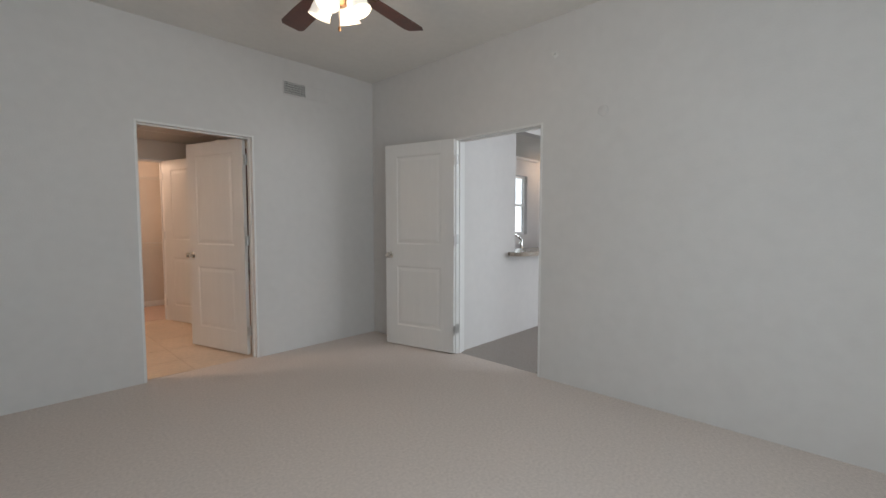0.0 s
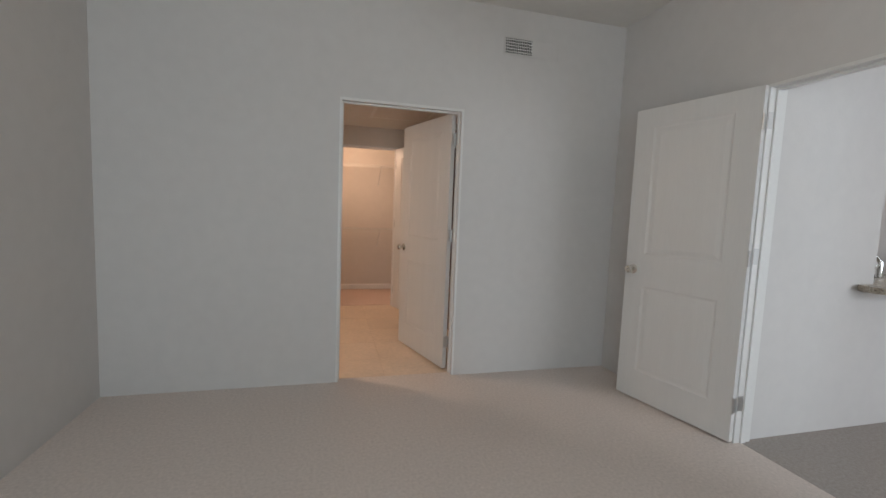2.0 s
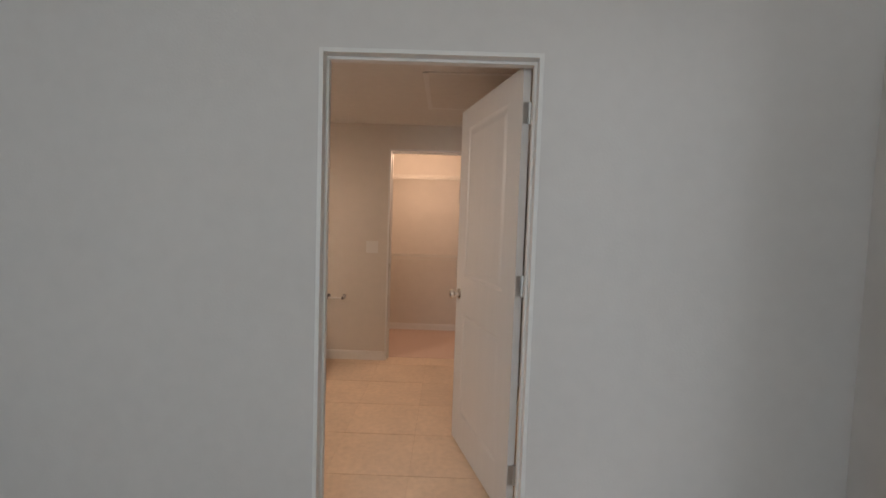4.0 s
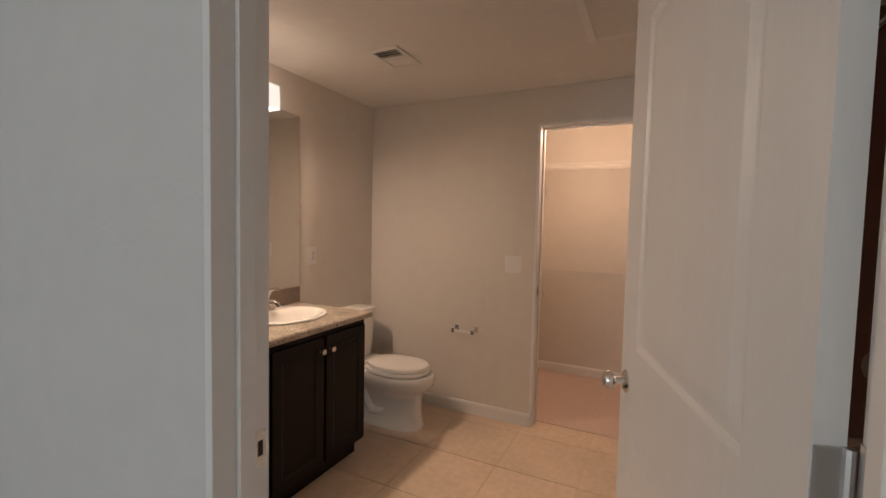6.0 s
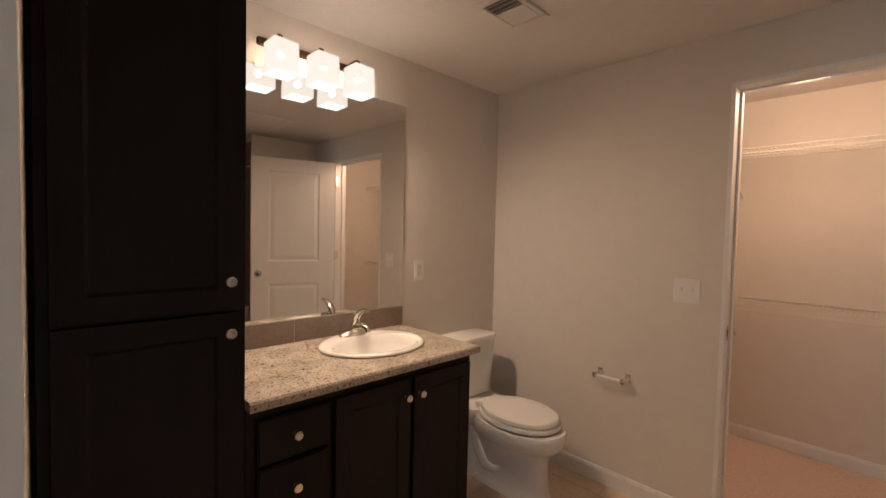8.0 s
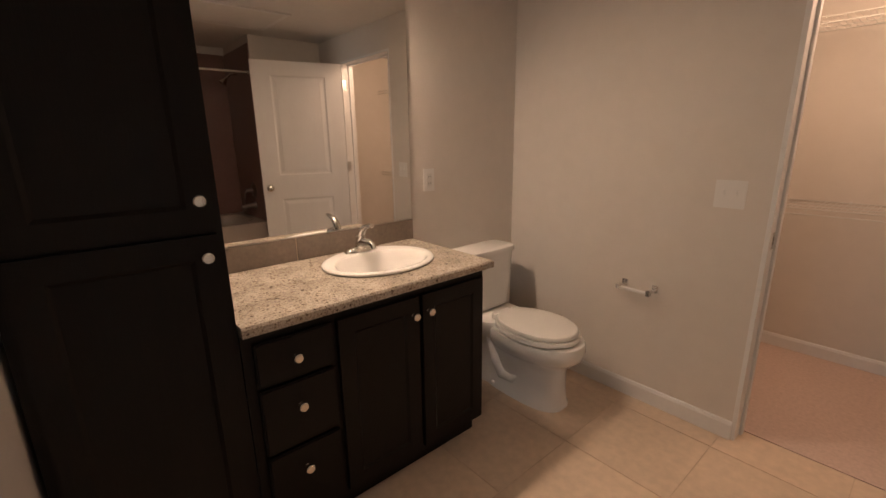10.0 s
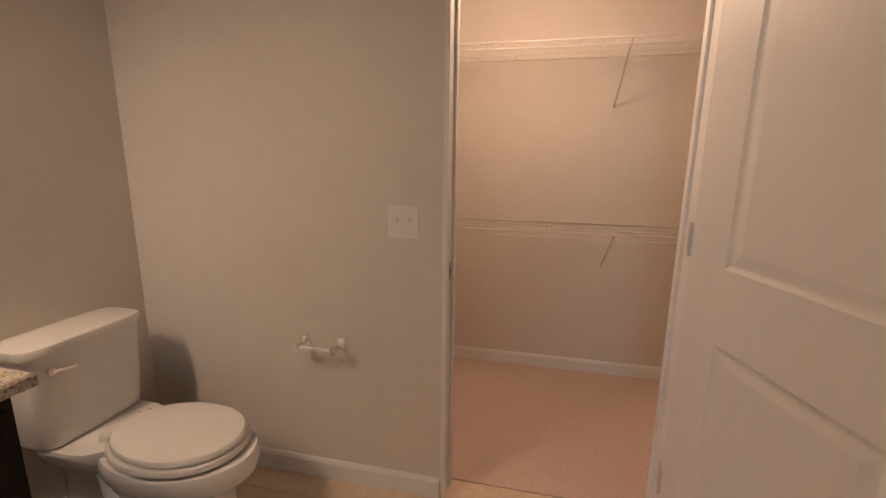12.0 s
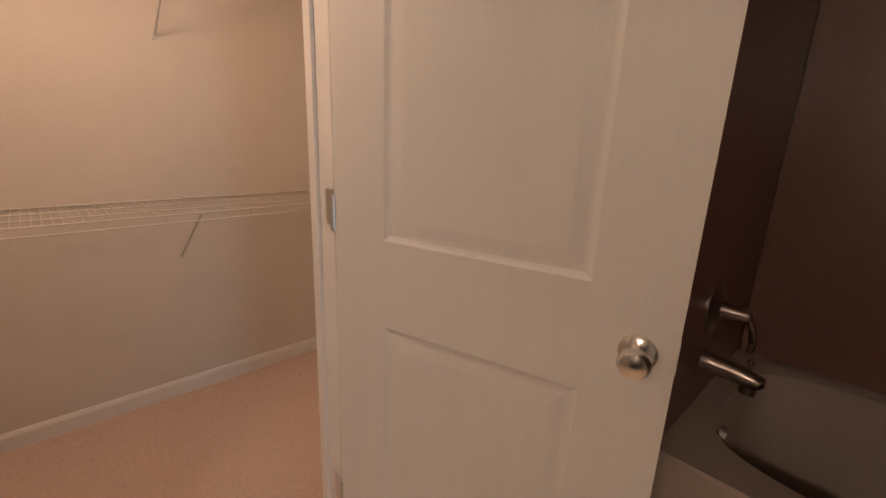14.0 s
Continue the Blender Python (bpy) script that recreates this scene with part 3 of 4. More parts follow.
fix = thing("vanity_light", pose(BA_X0, 1.034, 2.13), "bronze vanity light bar with three glowing square glass shades", "wall lamp")
wpart(fix, "back_bar", boxes((BA_X0 + 0.001, 0.80, 2.118, BA_X0 + 0.020, 1.27, 2.150), bevel=0.004), M_BRONZE)
for y in (0.853, 1.034, 1.215):
    bm = bmesh.new()
    bend(bm, [(BA_X0 + 0.02, y, 2.135, 0.006), (BA_X0 + 0.06, y, 2.142, 0.006), (BA_X0 + 0.105, y, 2.142, 0.006), (BA_X0 + 0.124, y, 2.132, 0.006), (BA_X0 + 0.128, y, 2.112, 0.006)])
    box(bm, BA_X0 + 0.104, y - 0.024, 2.107, BA_X0 + 0.152, y + 0.024, 2.112, bevel=0.002)
    wpart(fix, "arm", bm, M_BRONZE, smooth=True)
    bm = bmesh.new()
    c = BA_X0 + 0.128
    a, h0, h1 = 0.054, 1.975, 2.104
    sq = lambda r, z: [(c + p * r - q * 0.004 * abs(p), y + q * r, z) for p, q in ((-1, -0.94), (-0.94, -1), (0.94, -1), (1, -0.94), (1, 0.94), (0.94, 1), (-0.94, 1), (-1, 0.94))]
    loft(bm, [sq(a * 0.35, h1), sq(a * 0.93, h1), sq(a * 0.97, h1 - 0.004), sq(a * 1.02, h0 + 0.003), sq(a, h0), sq(a - 0.004, h0), sq(a - 0.007, h1 - 0.007), sq(a * 0.33, h1 - 0.006)], cap=False)
    wpart(fix, "shade", bm, M_SHADE, "square frosted glass shade, lit")
    bm = bmesh.new()
    lathe(bm, [(0.0, 2.052), (0.014, 2.054), (0.020, 2.066), (0.016, 2.080), (0.012, 2.098)], Matrix.Translation((c, y, 0)), 16)
    wpart(fix, "diffuser", boxes((c - a + 0.005, y - a + 0.005, h0 + 0.004, c + a - 0.005, y + a - 0.005, h0 + 0.006)), M_SHADE_LOW, "glowing frosted bottom of the shade")
    wpart(fix, "bulb_socket", bm, M_PLASTIC, "white bulb socket inside the shade", True)

# ---- bathroom: toilet ----
TY = 2.005
toilet = thing("toilet", pose(-0.98, TY, 0), "white two-piece china toilet with the lid down beside the vanity", "toilet")
bm = bmesh.new()
loft(bm, [oval(cx, TY, z, rx, ry, 36, p, e) for cx, z, rx, ry, p, e in (
    (-0.925, 0.0, 0.256, 0.120, 2.8, 0.0), (-0.925, 0.012, 0.256, 0.120, 2.8, 0.0), (-0.925, 0.03, 0.248, 0.112, 2.7, 0.0), (-0.925, 0.12, 0.240, 0.106, 2.6, 0.0),
    (-0.92, 0.20, 0.238, 0.110, 2.4, 0.0), (-0.905, 0.245, 0.245, 0.125, 2.3, 0.03), (-0.885, 0.270, 0.262, 0.150, 2.2, 0.0), (-0.872, 0.295, 0.274, 0.170, 2.1, 0.0),
    (-0.867, 0.325, 0.277, 0.178, 2.1, 0.0), (-0.866, 0.355, 0.275, 0.179, 2.1, 0.0), (-0.866, 0.366, 0.268, 0.175, 2.1, 0.0))])
wpart(toilet, "bowl", bm, M_CHINA, smooth=True)
bm = bmesh.new()
loft(bm, [oval(-1.19, TY, z, 0.165, ry, 28, 3.2) for z, ry in ((0.0, 0.108), (0.02, 0.108), (0.05, 0.085), (0.2, 0.075), (0.27, 0.10), (0.33, 0.15), (0.375, 0.165), (0.388, 0.16))])
wpart(toilet, "pedestal", bm, M_CHINA, smooth=True)
for s in (-1, 1):
    bm = bmesh.new()
    bend(bm, [(-0.86, TY + s * 0.075, 0.16, 0.02), (-0.93, TY + s * 0.083, 0.10, 0.034), (-1.0, TY + s * 0.085, 0.10, 0.040), (-1.055, TY + s * 0.08, 0.17, 0.042), (-1.09, TY + s * 0.07, 0.25, 0.04), (-1.14, TY + s * 0.06, 0.30, 0.035)], segs=18)
    wpart(toilet, "trapway", bm, M_CHINA, smooth=True)
bm = bmesh.new()
loft(bm, [oval(-1.268, TY, z, rx, ry, 32, 5.5) for z, rx, ry in ((0.388, 0.070, 0.155), (0.395, 0.080, 0.170), (0.50, 0.085, 0.185), (0.70, 0.090, 0.198), (0.716, 0.090, 0.198))])
wpart(toilet, "tank", bm, M_CHINA, smooth=True)
bm = bmesh.new()
loft(bm, [oval(-1.266, TY, z, rx, ry, 32, 5.0) for z, rx, ry in ((0.716, 0.092, 0.200), (0.718, 0.099, 0.209), (0.740, 0.100, 0.210), (0.747, 0.096, 0.206), (0.751, 0.080, 0.19))])
wpart(toilet, "tank_lid", bm, M_CHINA, smooth=True)
bm = bmesh.new()
tube(bm, (-1.18, TY - 0.14, 0.665), (-1.165, TY - 0.14, 0.665), 0.012)
tube(bm, (-1.168, TY - 0.14, 0.665), (-1.160, TY - 0.075, 0.655), 0.005)
wpart(toilet, "flush_lever", bm, M_CHROME, "small chrome flush lever", True)
bm = bmesh.new()
so = lambda z, k: oval(-0.862, TY, z - 0.006, 0.236 * k, 0.176 * k, 40, 2.1, -0.02)
loft(bm, [so(0.380, 0.975), so(0.384, 1.0), so(0.398, 1.0), so(0.403, 0.985), so(0.403, 0.7), so(0.388, 0.66), so(0.380, 0.7)], cap=False)
wpart(toilet, "seat", bm, M_SEAT, smooth=True)
bm = bmesh.new()
lo = lambda z, k: oval(-0.864, TY, z - 0.006, 0.227 * k, 0.164 * k, 40, 2.05, -0.05)
loft(bm, [lo(0.407, 0.98), lo(0.410, 1.0), lo(0.421, 1.0), lo(0.428, 0.975), lo(0.431, 0.90), lo(0.433, 0.5)])
wpart(toilet, "lid", bm, M_SEAT, smooth=True)
for s in (-1, 1):
    wpart(toilet, "lid_hinge", boxes((-1.10, TY + s * 0.07 - 0.02, 0.389, -1.065, TY + s * 0.07 + 0.02, 0.420), bevel=0.005), M_SEAT)
    bm = bmesh.new()
    lathe(bm, [(0.014, 0), (0.014, 0.008), (0.009, 0.016), (0, 0.018)], Matrix.Translation((-1.06, TY + s * 0.108, 0.0135)), 14)
    wpart(toilet, "bolt_cap", bm, M_SEAT, smooth=True)

# ---- bathroom: wall fittings ----
tp = thing("toilet_paper_holder", pose(-0.515, BA_Y1, 0.62), "empty chrome toilet paper holder with a white roller on the wall", "toilet paper holder")
for x in (-0.590, -0.440):
    bm = bmesh.new()
    box(bm, x - 0.016, BA_Y1 - 0.008, 0.602, x + 0.016, BA_Y1 - 0.001, 0.640, bevel=0.003)
    box(bm, x - 0.008, BA_Y1 - 0.072, 0.606, x + 0.008, BA_Y1 - 0.007, 0.624, bevel=0.004)
    box(bm, x - 0.013, BA_Y1 - 0.082, 0.600, x + 0.013, BA_Y1 - 0.060, 0.630, bevel=0.005)
    wpart(tp, "post", bm, M_SATIN)
bm = bmesh.new()
tube(bm, (-0.585, BA_Y1 - 0.070, 0.613), (-0.50, BA_Y1 - 0.070, 0.613), 0.0085, segs=16)
tube(bm, (-0.50, BA_Y1 - 0.070, 0.613), (-0.446, BA_Y1 - 0.070, 0.613), 0.0075, segs=16)
wpart(tp, "roller", bm, M_SWITCH, "white plastic roller", True)

sw = thing("light_switch", pose(-0.181, BA_Y1, 1.11), "white double toggle switch plate beside the closet doorway", "light switch")
wpart(sw, "plate", boxes((-0.239, BA_Y1 - 0.006, 1.052, -0.123, BA_Y1 - 0.001, 1.169), bevel=0.002), M_SWITCH)
for x in (-0.204, -0.158):
    wpart(sw, "toggle", boxes((x - 0.005, BA_Y1 - 0.016, 1.107, x + 0.005, BA_Y1 - 0.006, 1.127), bevel=0.002), M_SWITCH)
    for z in (1.082, 1.139):
        bm = bmesh.new()
        tube(bm, (x, BA_Y1 - 0.0075, z), (x, BA_Y1 - 0.006, z), 0.003, segs=8)
        wpart(sw, "screw", bm, M_SWITCH)
out = thing("wall_outlet", pose(BA_X0, 1.707, 1.145), "white outlet plate on the wall between mirror and toilet", "outlet")
wpart(out, "plate", boxes((BA_X0 + 0.001, 1.671, 1.087, BA_X0 + 0.006, 1.743, 1.203), bevel=0.002), M_SWITCH)
wpart(out, "receptacle", boxes((BA_X0 + 0.005, 1.690, 1.112, BA_X0 + 0.009, 1.724, 1.178), bevel=0.001), M_PLASTIC)
for z in (1.128, 1.162):
    wpart(out, "slot", boxes((BA_X0 + 0.009, 1.700, z - 0.004, BA_X0 + 0.0093, 1.702, z + 0.004), (BA_X0 + 0.009, 1.711, z - 0.004, BA_X0 + 0.0093, 1.713, z + 0.004)), M_BLACK)

vent = thing("ceiling_vent", pose(-0.64, 1.565, BA_H), "white louvred supply vent in the bathroom ceiling", "vent")
bm = bmesh.new()
for a in ((-0.735, 1.43, -0.545, 1.46), (-0.735, 1.67, -0.545, 1.70), (-0.735, 1.46, -0.708, 1.67), (-0.572, 1.46, -0.545, 1.67)):
    box(bm, a[0], a[1], BA_H - 0.010, a[2], a[3], BA_H - 0.001, bevel=0.003)
wpart(vent, "frame", bm, M_PLASTIC)
# Dark grey sheet gives the shaded duct between the open slats.
wpart(vent, "backing", boxes((-0.709, 1.459, BA_H - 0.0025, -0.571, 1.671, BA_H - 0.001)), M_GREY)
wpart(vent, "closed_damper", boxes((-0.707, 1.547, BA_H - 0.008, -0.573, 1.668, BA_H - 0.003)), M_PLASTIC)
for i in range(3):
    bm = bmesh.new()
    y = 1.474 + i * 0.0262
    box(bm, -0.708, -0.009, -0.0006, -0.572, 0.009, 0.0006)
    bmesh.ops.transform(bm, matrix=Matrix.Translation((0, y, BA_H - 0.008)) @ Matrix.Rotation(radians(38), 4, "X"), verts=bm.verts)
    wpart(vent, "slat", bm, M_PLASTIC)

hatch = thing("attic_hatch", pose(0.66, 1.36, BA_H), "painted attic access hatch with thin trim in the bathroom ceiling", "hatch")
bm = bmesh.new()
box(bm, 0.355, 0.93, BA_H - 0.012, 0.39, 1.775, BA_H - 0.001, bevel=0.003)
for a in ((0.955, 0.93, 0.99, 1.775), (0.39, 0.93, 0.955, 0.965), (0.39, 1.74, 0.955, 1.775)):
    box(bm, a[0], a[1], BA_H - 0.005, a[2], a[3], BA_H - 0.001, bevel=0.001)
wpart(hatch, "trim", bm, M_TRIM)
wpart(hatch, "panel", boxes((0.39, 0.965, BA_H - 0.004, 0.955, 1.74, BA_H - 0.001)), M_CEIL)

# ---- bathroom: tub alcove ----
tub = thing("bathtub", pose(1.59, 0.89, 0), "built-in bathtub with a flat apron in the shower alcove", "bathtub")
bm = bmesh.new()
rc = lambda z, x0, x1, y0, y1, p: oval((x0 + x1) / 2, (y0 + y1) / 2, z, (x1 - x0) / 2, (y1 - y0) / 2, 48, p)
bx0, bx1, by0, by1 = TUB_X0 + 0.004, TUB_X1 - 0.002, T + 0.003, TUB_Y1 - 0.003
loft(bm, [rc(0, bx0, bx1, by0, by1, 60), rc(0.57, bx0, bx1, by0, by1, 60), rc(0.58, bx0 + 0.008, bx1, by0, by1, 60),
          rc(0.58, bx0 + 0.085, bx1 - 0.055, by0 + 0.07, by1 - 0.07, 5), rc(0.565, bx0 + 0.10, bx1 - 0.07, by0 + 0.085, by1 - 0.08, 5),
          rc(0.36, bx0 + 0.12, bx1 - 0.09, by0 + 0.15, by1 - 0.10, 4.5), rc(0.16, bx0 + 0.15, bx1 - 0.12, by0 + 0.25, by1 - 0.13, 4), rc(0.13, bx0 + 0.22, bx1 - 0.19, by0 + 0.33, by1 - 0.2, 3)])
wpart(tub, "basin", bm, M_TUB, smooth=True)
bm = bmesh.new()
tube(bm, (1.49, TUB_Y1 - 0.103, 0.512), (1.49, TUB_Y1 - 0.084, 0.515), 0.032, segs=20)
wpart(tub, "overflow_plate", bm, M_CHROME, smooth=True)
sur = thing("tub_surround", pose(1.59, 0.89, 0.5), "brown glossy wall panels round the bathtub", "shower surround")
for a in ((TUB_X1 - 0.012, T + 0.014, 0.584, TUB_X1 - 0.002, TUB_Y1 - 0.014, 2.21), (TUB_X0 + 0.0, TUB_Y1 - 0.012, 0.584, TUB_X1 - 0.002, TUB_Y1 - 0.002, 2.21), (TUB_X0 + 0.0, T + 0.002, 0.584, TUB_X1 - 0.002, T + 0.012, 2.21)):
    wpart(sur, "panel", boxes(a, bevel=0.002), M_SURROUND)
MX = 1.49
mix = thing("tub_faucet", pose(MX, TUB_Y1 - 0.012, 0.87), "brushed metal tub spout and mixer on the brown surround", "faucet")
wall_face = Matrix.Translation((MX, TUB_Y1 - 0.0125, 0.87)) @ Matrix.Rotation(radians(90), 4, "X")
bm = bmesh.new()
lathe(bm, [(0, 0), (0.078, 0), (0.078, 0.004), (0.070, 0.010), (0.040, 0.014), (0.028, 0.020), (0, 0.020)], wall_face, 32)
wpart(mix, "escutcheon", bm, M_DARKNICKEL, smooth=True)
bm = bmesh.new()
lathe(bm, [(0, 0.018), (0.024, 0.018), (0.022, 0.045), (0.019, 0.060), (0.019, 0.078), (0.015, 0.084), (0, 0.085)], wall_face, 24)
wpart(mix, "stem", bm, M_DARKNICKEL, smooth=True)
bm = bmesh.new()
bend(bm, [(MX, TUB_Y1 - 0.080, 0.885, 0.010), (MX, TUB_Y1 - 0.092, 0.87, 0.014), (MX + 0.004, TUB_Y1 - 0.104, 0.84, 0.012), (MX + 0.010, TUB_Y1 - 0.110, 0.80, 0.010), (MX + 0.014, TUB_Y1 - 0.108, 0.775, 0.008)], 0.7)
wpart(mix, "handle", bm, M_DARKNICKEL, smooth=True)
bm = bmesh.new()
bend(bm, [(MX, TUB_Y1 - 0.0125, 0.715, 0.036), (MX, TUB_Y1 - 0.018, 0.715, 0.034), (MX, TUB_Y1 - 0.030, 0.715, 0.028), (MX, TUB_Y1 - 0.08, 0.712, 0.026), (MX, TUB_Y1 - 0.125, 0.706, 0.025), (MX, TUB_Y1 - 0.142, 0.700, 0.022), (MX, TUB_Y1 - 0.148, 0.692, 0.012)], segs=20)
tube(bm, (MX, TUB_Y1 - 0.124, 0.70), (MX, TUB_Y1 - 0.124, 0.668), 0.020, segs=18)
wpart(mix, "spout", bm, M_DARKNICKEL, smooth=True)
bm = bmesh.new()
tube(bm, (MX, TUB_Y1 - 0.118, 0.725), (MX, TUB_Y1 - 0.118, 0.748), 0.004, segs=10)
bmesh.ops.create_uvsphere(bm, u_segments=12, v_segments=8, radius=0.008, matrix=Matrix.Translation((MX, TUB_Y1 - 0.118, 0.752)))
wpart(mix, "diverter_pull", bm, M_DARKNICKEL, smooth=True)
head = thing("wall_shower", pose(1.59, TUB_Y1 - 0.012, 2.0), "brushed metal shower head on a short arm", "shower head")
bm = bmesh.new()
bend(bm, [(1.59, TUB_Y1 - 0.013, 1.99, 0.010), (1.59, TUB_Y1 - 0.07, 1.985, 0.010), (1.59, TUB_Y1 - 0.12, 1.94, 0.010)])
wpart(head, "arm", bm, M_NICKEL, smooth=True)
bm = bmesh.new()
tube(bm, (1.59, TUB_Y1 - 0.115, 1.945), (1.59, TUB_Y1 - 0.155, 1.895), 0.014, 0.036, 20)
wpart(head, "spray_face", bm, M_NICKEL, smooth=True)
rod = thing("shower_rod", pose(1.235, 0.89, 1.965), "straight chrome shower rod across the tub alcove", "shower rod")
bm = bmesh.new()
tube(bm, (1.235, T + 0.013, 1.965), (1.235, TUB_Y1 - 0.013, 1.965), 0.0125, segs=18)
wpart(rod, "bar", bm, M_CHROME, smooth=True)
for y0, y1 in ((T + 0.0125, T + 0.022), (TUB_Y1 - 0.022, TUB_Y1 - 0.0125)):
    bm = bmesh.new()
    tube(bm, (1.235, y0, 1.965), (1.235, y1, 1.965), 0.03, segs=20)
    wpart(rod, "flange", bm, M_CHROME, smooth=True)

# ---- closet shelves ----


def wire_shelf(z, label):
    y0, y1, x0, x1 = CL_Y1 - 0.405, CL_Y1 - 0.004, CL_X0 + 0.01, CL_X1 - 0.01
    root = thing("wire_shelf", pose((x0 + x1) / 2, CL_Y1, z), label, "shelf", "wire shelves in the closet")
    rails = [(y0, z), (y0, z - 0.030), (y0 + 0.135, z - 0.003), (y0 + 0.27, z - 0.003), (y1, z)]
    for y, zz in rails:
        bm = bmesh.new()
        tube(bm, (x0, y, zz), (x1, y, zz), 0.0032, segs=8)
        wpart(root, "rail", bm, M_WIRE, smooth=True)
    bm = bmesh.new()
    n = int((x1 - x0) / 0.0254)
    for i in range(n + 1):
        x = x0 + i * (x1 - x0) / n
        box(bm, x - 0.0006, y0, z + 0.0004, x + 0.0006, y1, z + 0.0016)
        if i % 12 == 3:
            box(bm, x - 0.0018, y0 - 0.0055, z - 0.031, x + 0.0018, y0 - 0.0030, z + 0.002)
    wpart(root, "wire_mesh", bm, M_WIRE, kind="stuff")
    for x in (-0.23, 0.67):
        bm = bmesh.new()
        tube(bm, (x, y0, z - 0.006), (x, CL_Y1 - 0.006, z - 0.265), 0.0045, segs=8)
        box(bm, x - 0.009, CL_Y1 - 0.005, z - 0.285, x + 0.009, CL_Y1 - 0.001, z - 0.245, bevel=0.001)
        wpart(root, "bracket", bm, M_WIRE, "slanted white support brace")
    for i in range(9):
        x = x0 + 0.15 + i * (x1 - x0 - 0.3) / 8
        wpart(root, "wall_clip", boxes((x - 0.006, CL_Y1 - 0.012, z - 0.008, x + 0.006, CL_Y1 - 0.001, z + 0.010), bevel=0.002), M_PLASTIC)
    return root


wire_shelf(1.905, "upper white wire shelf fixed on the closet wall, empty")
wire_shelf(0.965, "lower white wire shelf at waist height in the closet, empty")

# ---- bedroom: ceiling fan and register ----
CX, CY = 0.535, -1.965
fan = thing("ceiling_fan", pose(CX, CY, BED_H), "ceiling fan with dark cherry blades and lit glass bell shades", "ceiling fan")
bm = bmesh.new()
lathe(bm, [(0, 0), (0.07, 0), (0.07, -0.02), (0.045, -0.05), (0.014, -0.06), (0.014, -0.16), (0.04, -0.17), (0.10, -0.185), (0.125, -0.21), (0.125, -0.27), (0.10, -0.295), (0.05, -0.30), (0.05, -0.34), (0.06, -0.36), (0.06, -0.40), (0.03, -0.425), (0, -0.43)], Matrix.Translation((CX, CY, BED_H)), 32)
wpart(fan, "motor_housing", bm, M_BRONZE, "bronze motor housing", True)
for i in range(5):
    a = math.radians(11 + 72 * i)
    m = Matrix.Translation((CX, CY, BED_H - 0.295)) @ Matrix.Rotation(a, 4, "Z") @ Matrix.Rotation(radians(11), 4, "X")
    bm = bmesh.new()
    shape = [(0.19, 0.052), (0.30, 0.062), (0.48, 0.070), (0.655, 0.074), (0.69, 0.056)]
    rim = [(x, y) for x, y in shape] + [(x, -y) for x, y in reversed(shape)]
    loft(bm, [[m @ Vector((x, y, z)) for x, y in rim] for z in (-0.003, 0.003)])
    wpart(fan, "blade", bm, M_BLADE)
    bm = bmesh.new()
    box(bm, 0.10, -0.018, -0.008, 0.21, 0.018, -0.0035, bevel=0.001)
    box(bm, 0.20, -0.04, -0.008, 0.25, 0.04, -0.0035, bevel=0.001)
    bmesh.ops.transform(bm, matrix=m, verts=bm.verts)
    wpart(fan, "blade_iron", bm, M_BRONZE)
for i in range(4):
    a = math.radians(28 + 90 * i)
    m = Matrix.Translation((CX + 0.075 * math.cos(a), CY + 0.075 * math.sin(a), BED_H - 0.365)) @ Matrix.Rotation(a, 4, "Z") @ Matrix.Rotation(radians(-24), 4, "Y") @ Matrix.Scale(0.88, 4)
    bm = bmesh.new()
    lathe(bm, [(0.022, 0.01), (0.026, 0.0), (0.040, -0.02), (0.058, -0.055), (0.062, -0.085), (0.060, -0.105), (0.070, -0.128), (0.066, -0.128), (0.056, -0.105), (0.057, -0.085), (0.052, -0.055), (0.034, -0.02)], m, 24)
    wpart(fan, "glass_shade", bm, M_FANGLASS, "frosted bell glass shade, lit", True)
    bm = bmesh.new()
    lathe(bm, [(0.015, 0.03), (0.027, 0.02), (0.027, -0.008), (0.02, -0.01)], m, 16)
    wpart(fan, "shade_holder", bm, M_BRONZE, smooth=True)
bm = bmesh.new()
tube(bm, (CX, CY, BED_H - 0.43), (CX, CY, BED_H - 0.53), 0.0015, segs=6)
lathe(bm, [(0, 0), (0.006, -0.006), (0.007, -0.018), (0.004, -0.03), (0, -0.032)], Matrix.Translation((CX, CY, BED_H - 0.525)), 12)
wpart(fan, "pull_chain", bm, M_BRONZE, smooth=True)

reg = thing("wall_register", pose(1.42, 0, 2.55), "white supply register high on the bedroom wall", "vent")
bm = bmesh.new()
for a in ((1.19, 2.478, 1.655, 2.496), (1.19, 2.604, 1.655, 2.622), (1.19, 2.496, 1.208, 2.604), (1.637, 2.496, 1.655, 2.604)):
    box(bm, a[0], -0.008, a[1], a[2], -0.001, a[3], bevel=0.003)
wpart(reg, "frame", bm, M_WALL)
# Near-black sheet drawn for the shade of the open duct behind the grille.
wpart(reg, "backing", boxes((1.207, -0.0025, 2.495, 1.423, -0.001, 2.605)), M_THROAT)
wpart(reg, "closed_louvre", boxes((1.423, -0.006, 2.495, 1.638, -0.001, 2.605)), M_WALL)
for i in range(5):
    z = 2.507 + i * 0.0215
    wpart(reg, "slat", boxes((1.208, -0.009, z - 0.0027, 1.423, -0.006, z + 0.0027)), M_TRIM)
for i in range(14):
    x = 1.219 + i * 0.0152
    wpart(reg, "fin", boxes((x - 0.0018, -0.006, 2.496, x + 0.0018, -0.003, 2.604)), M_TRIM)

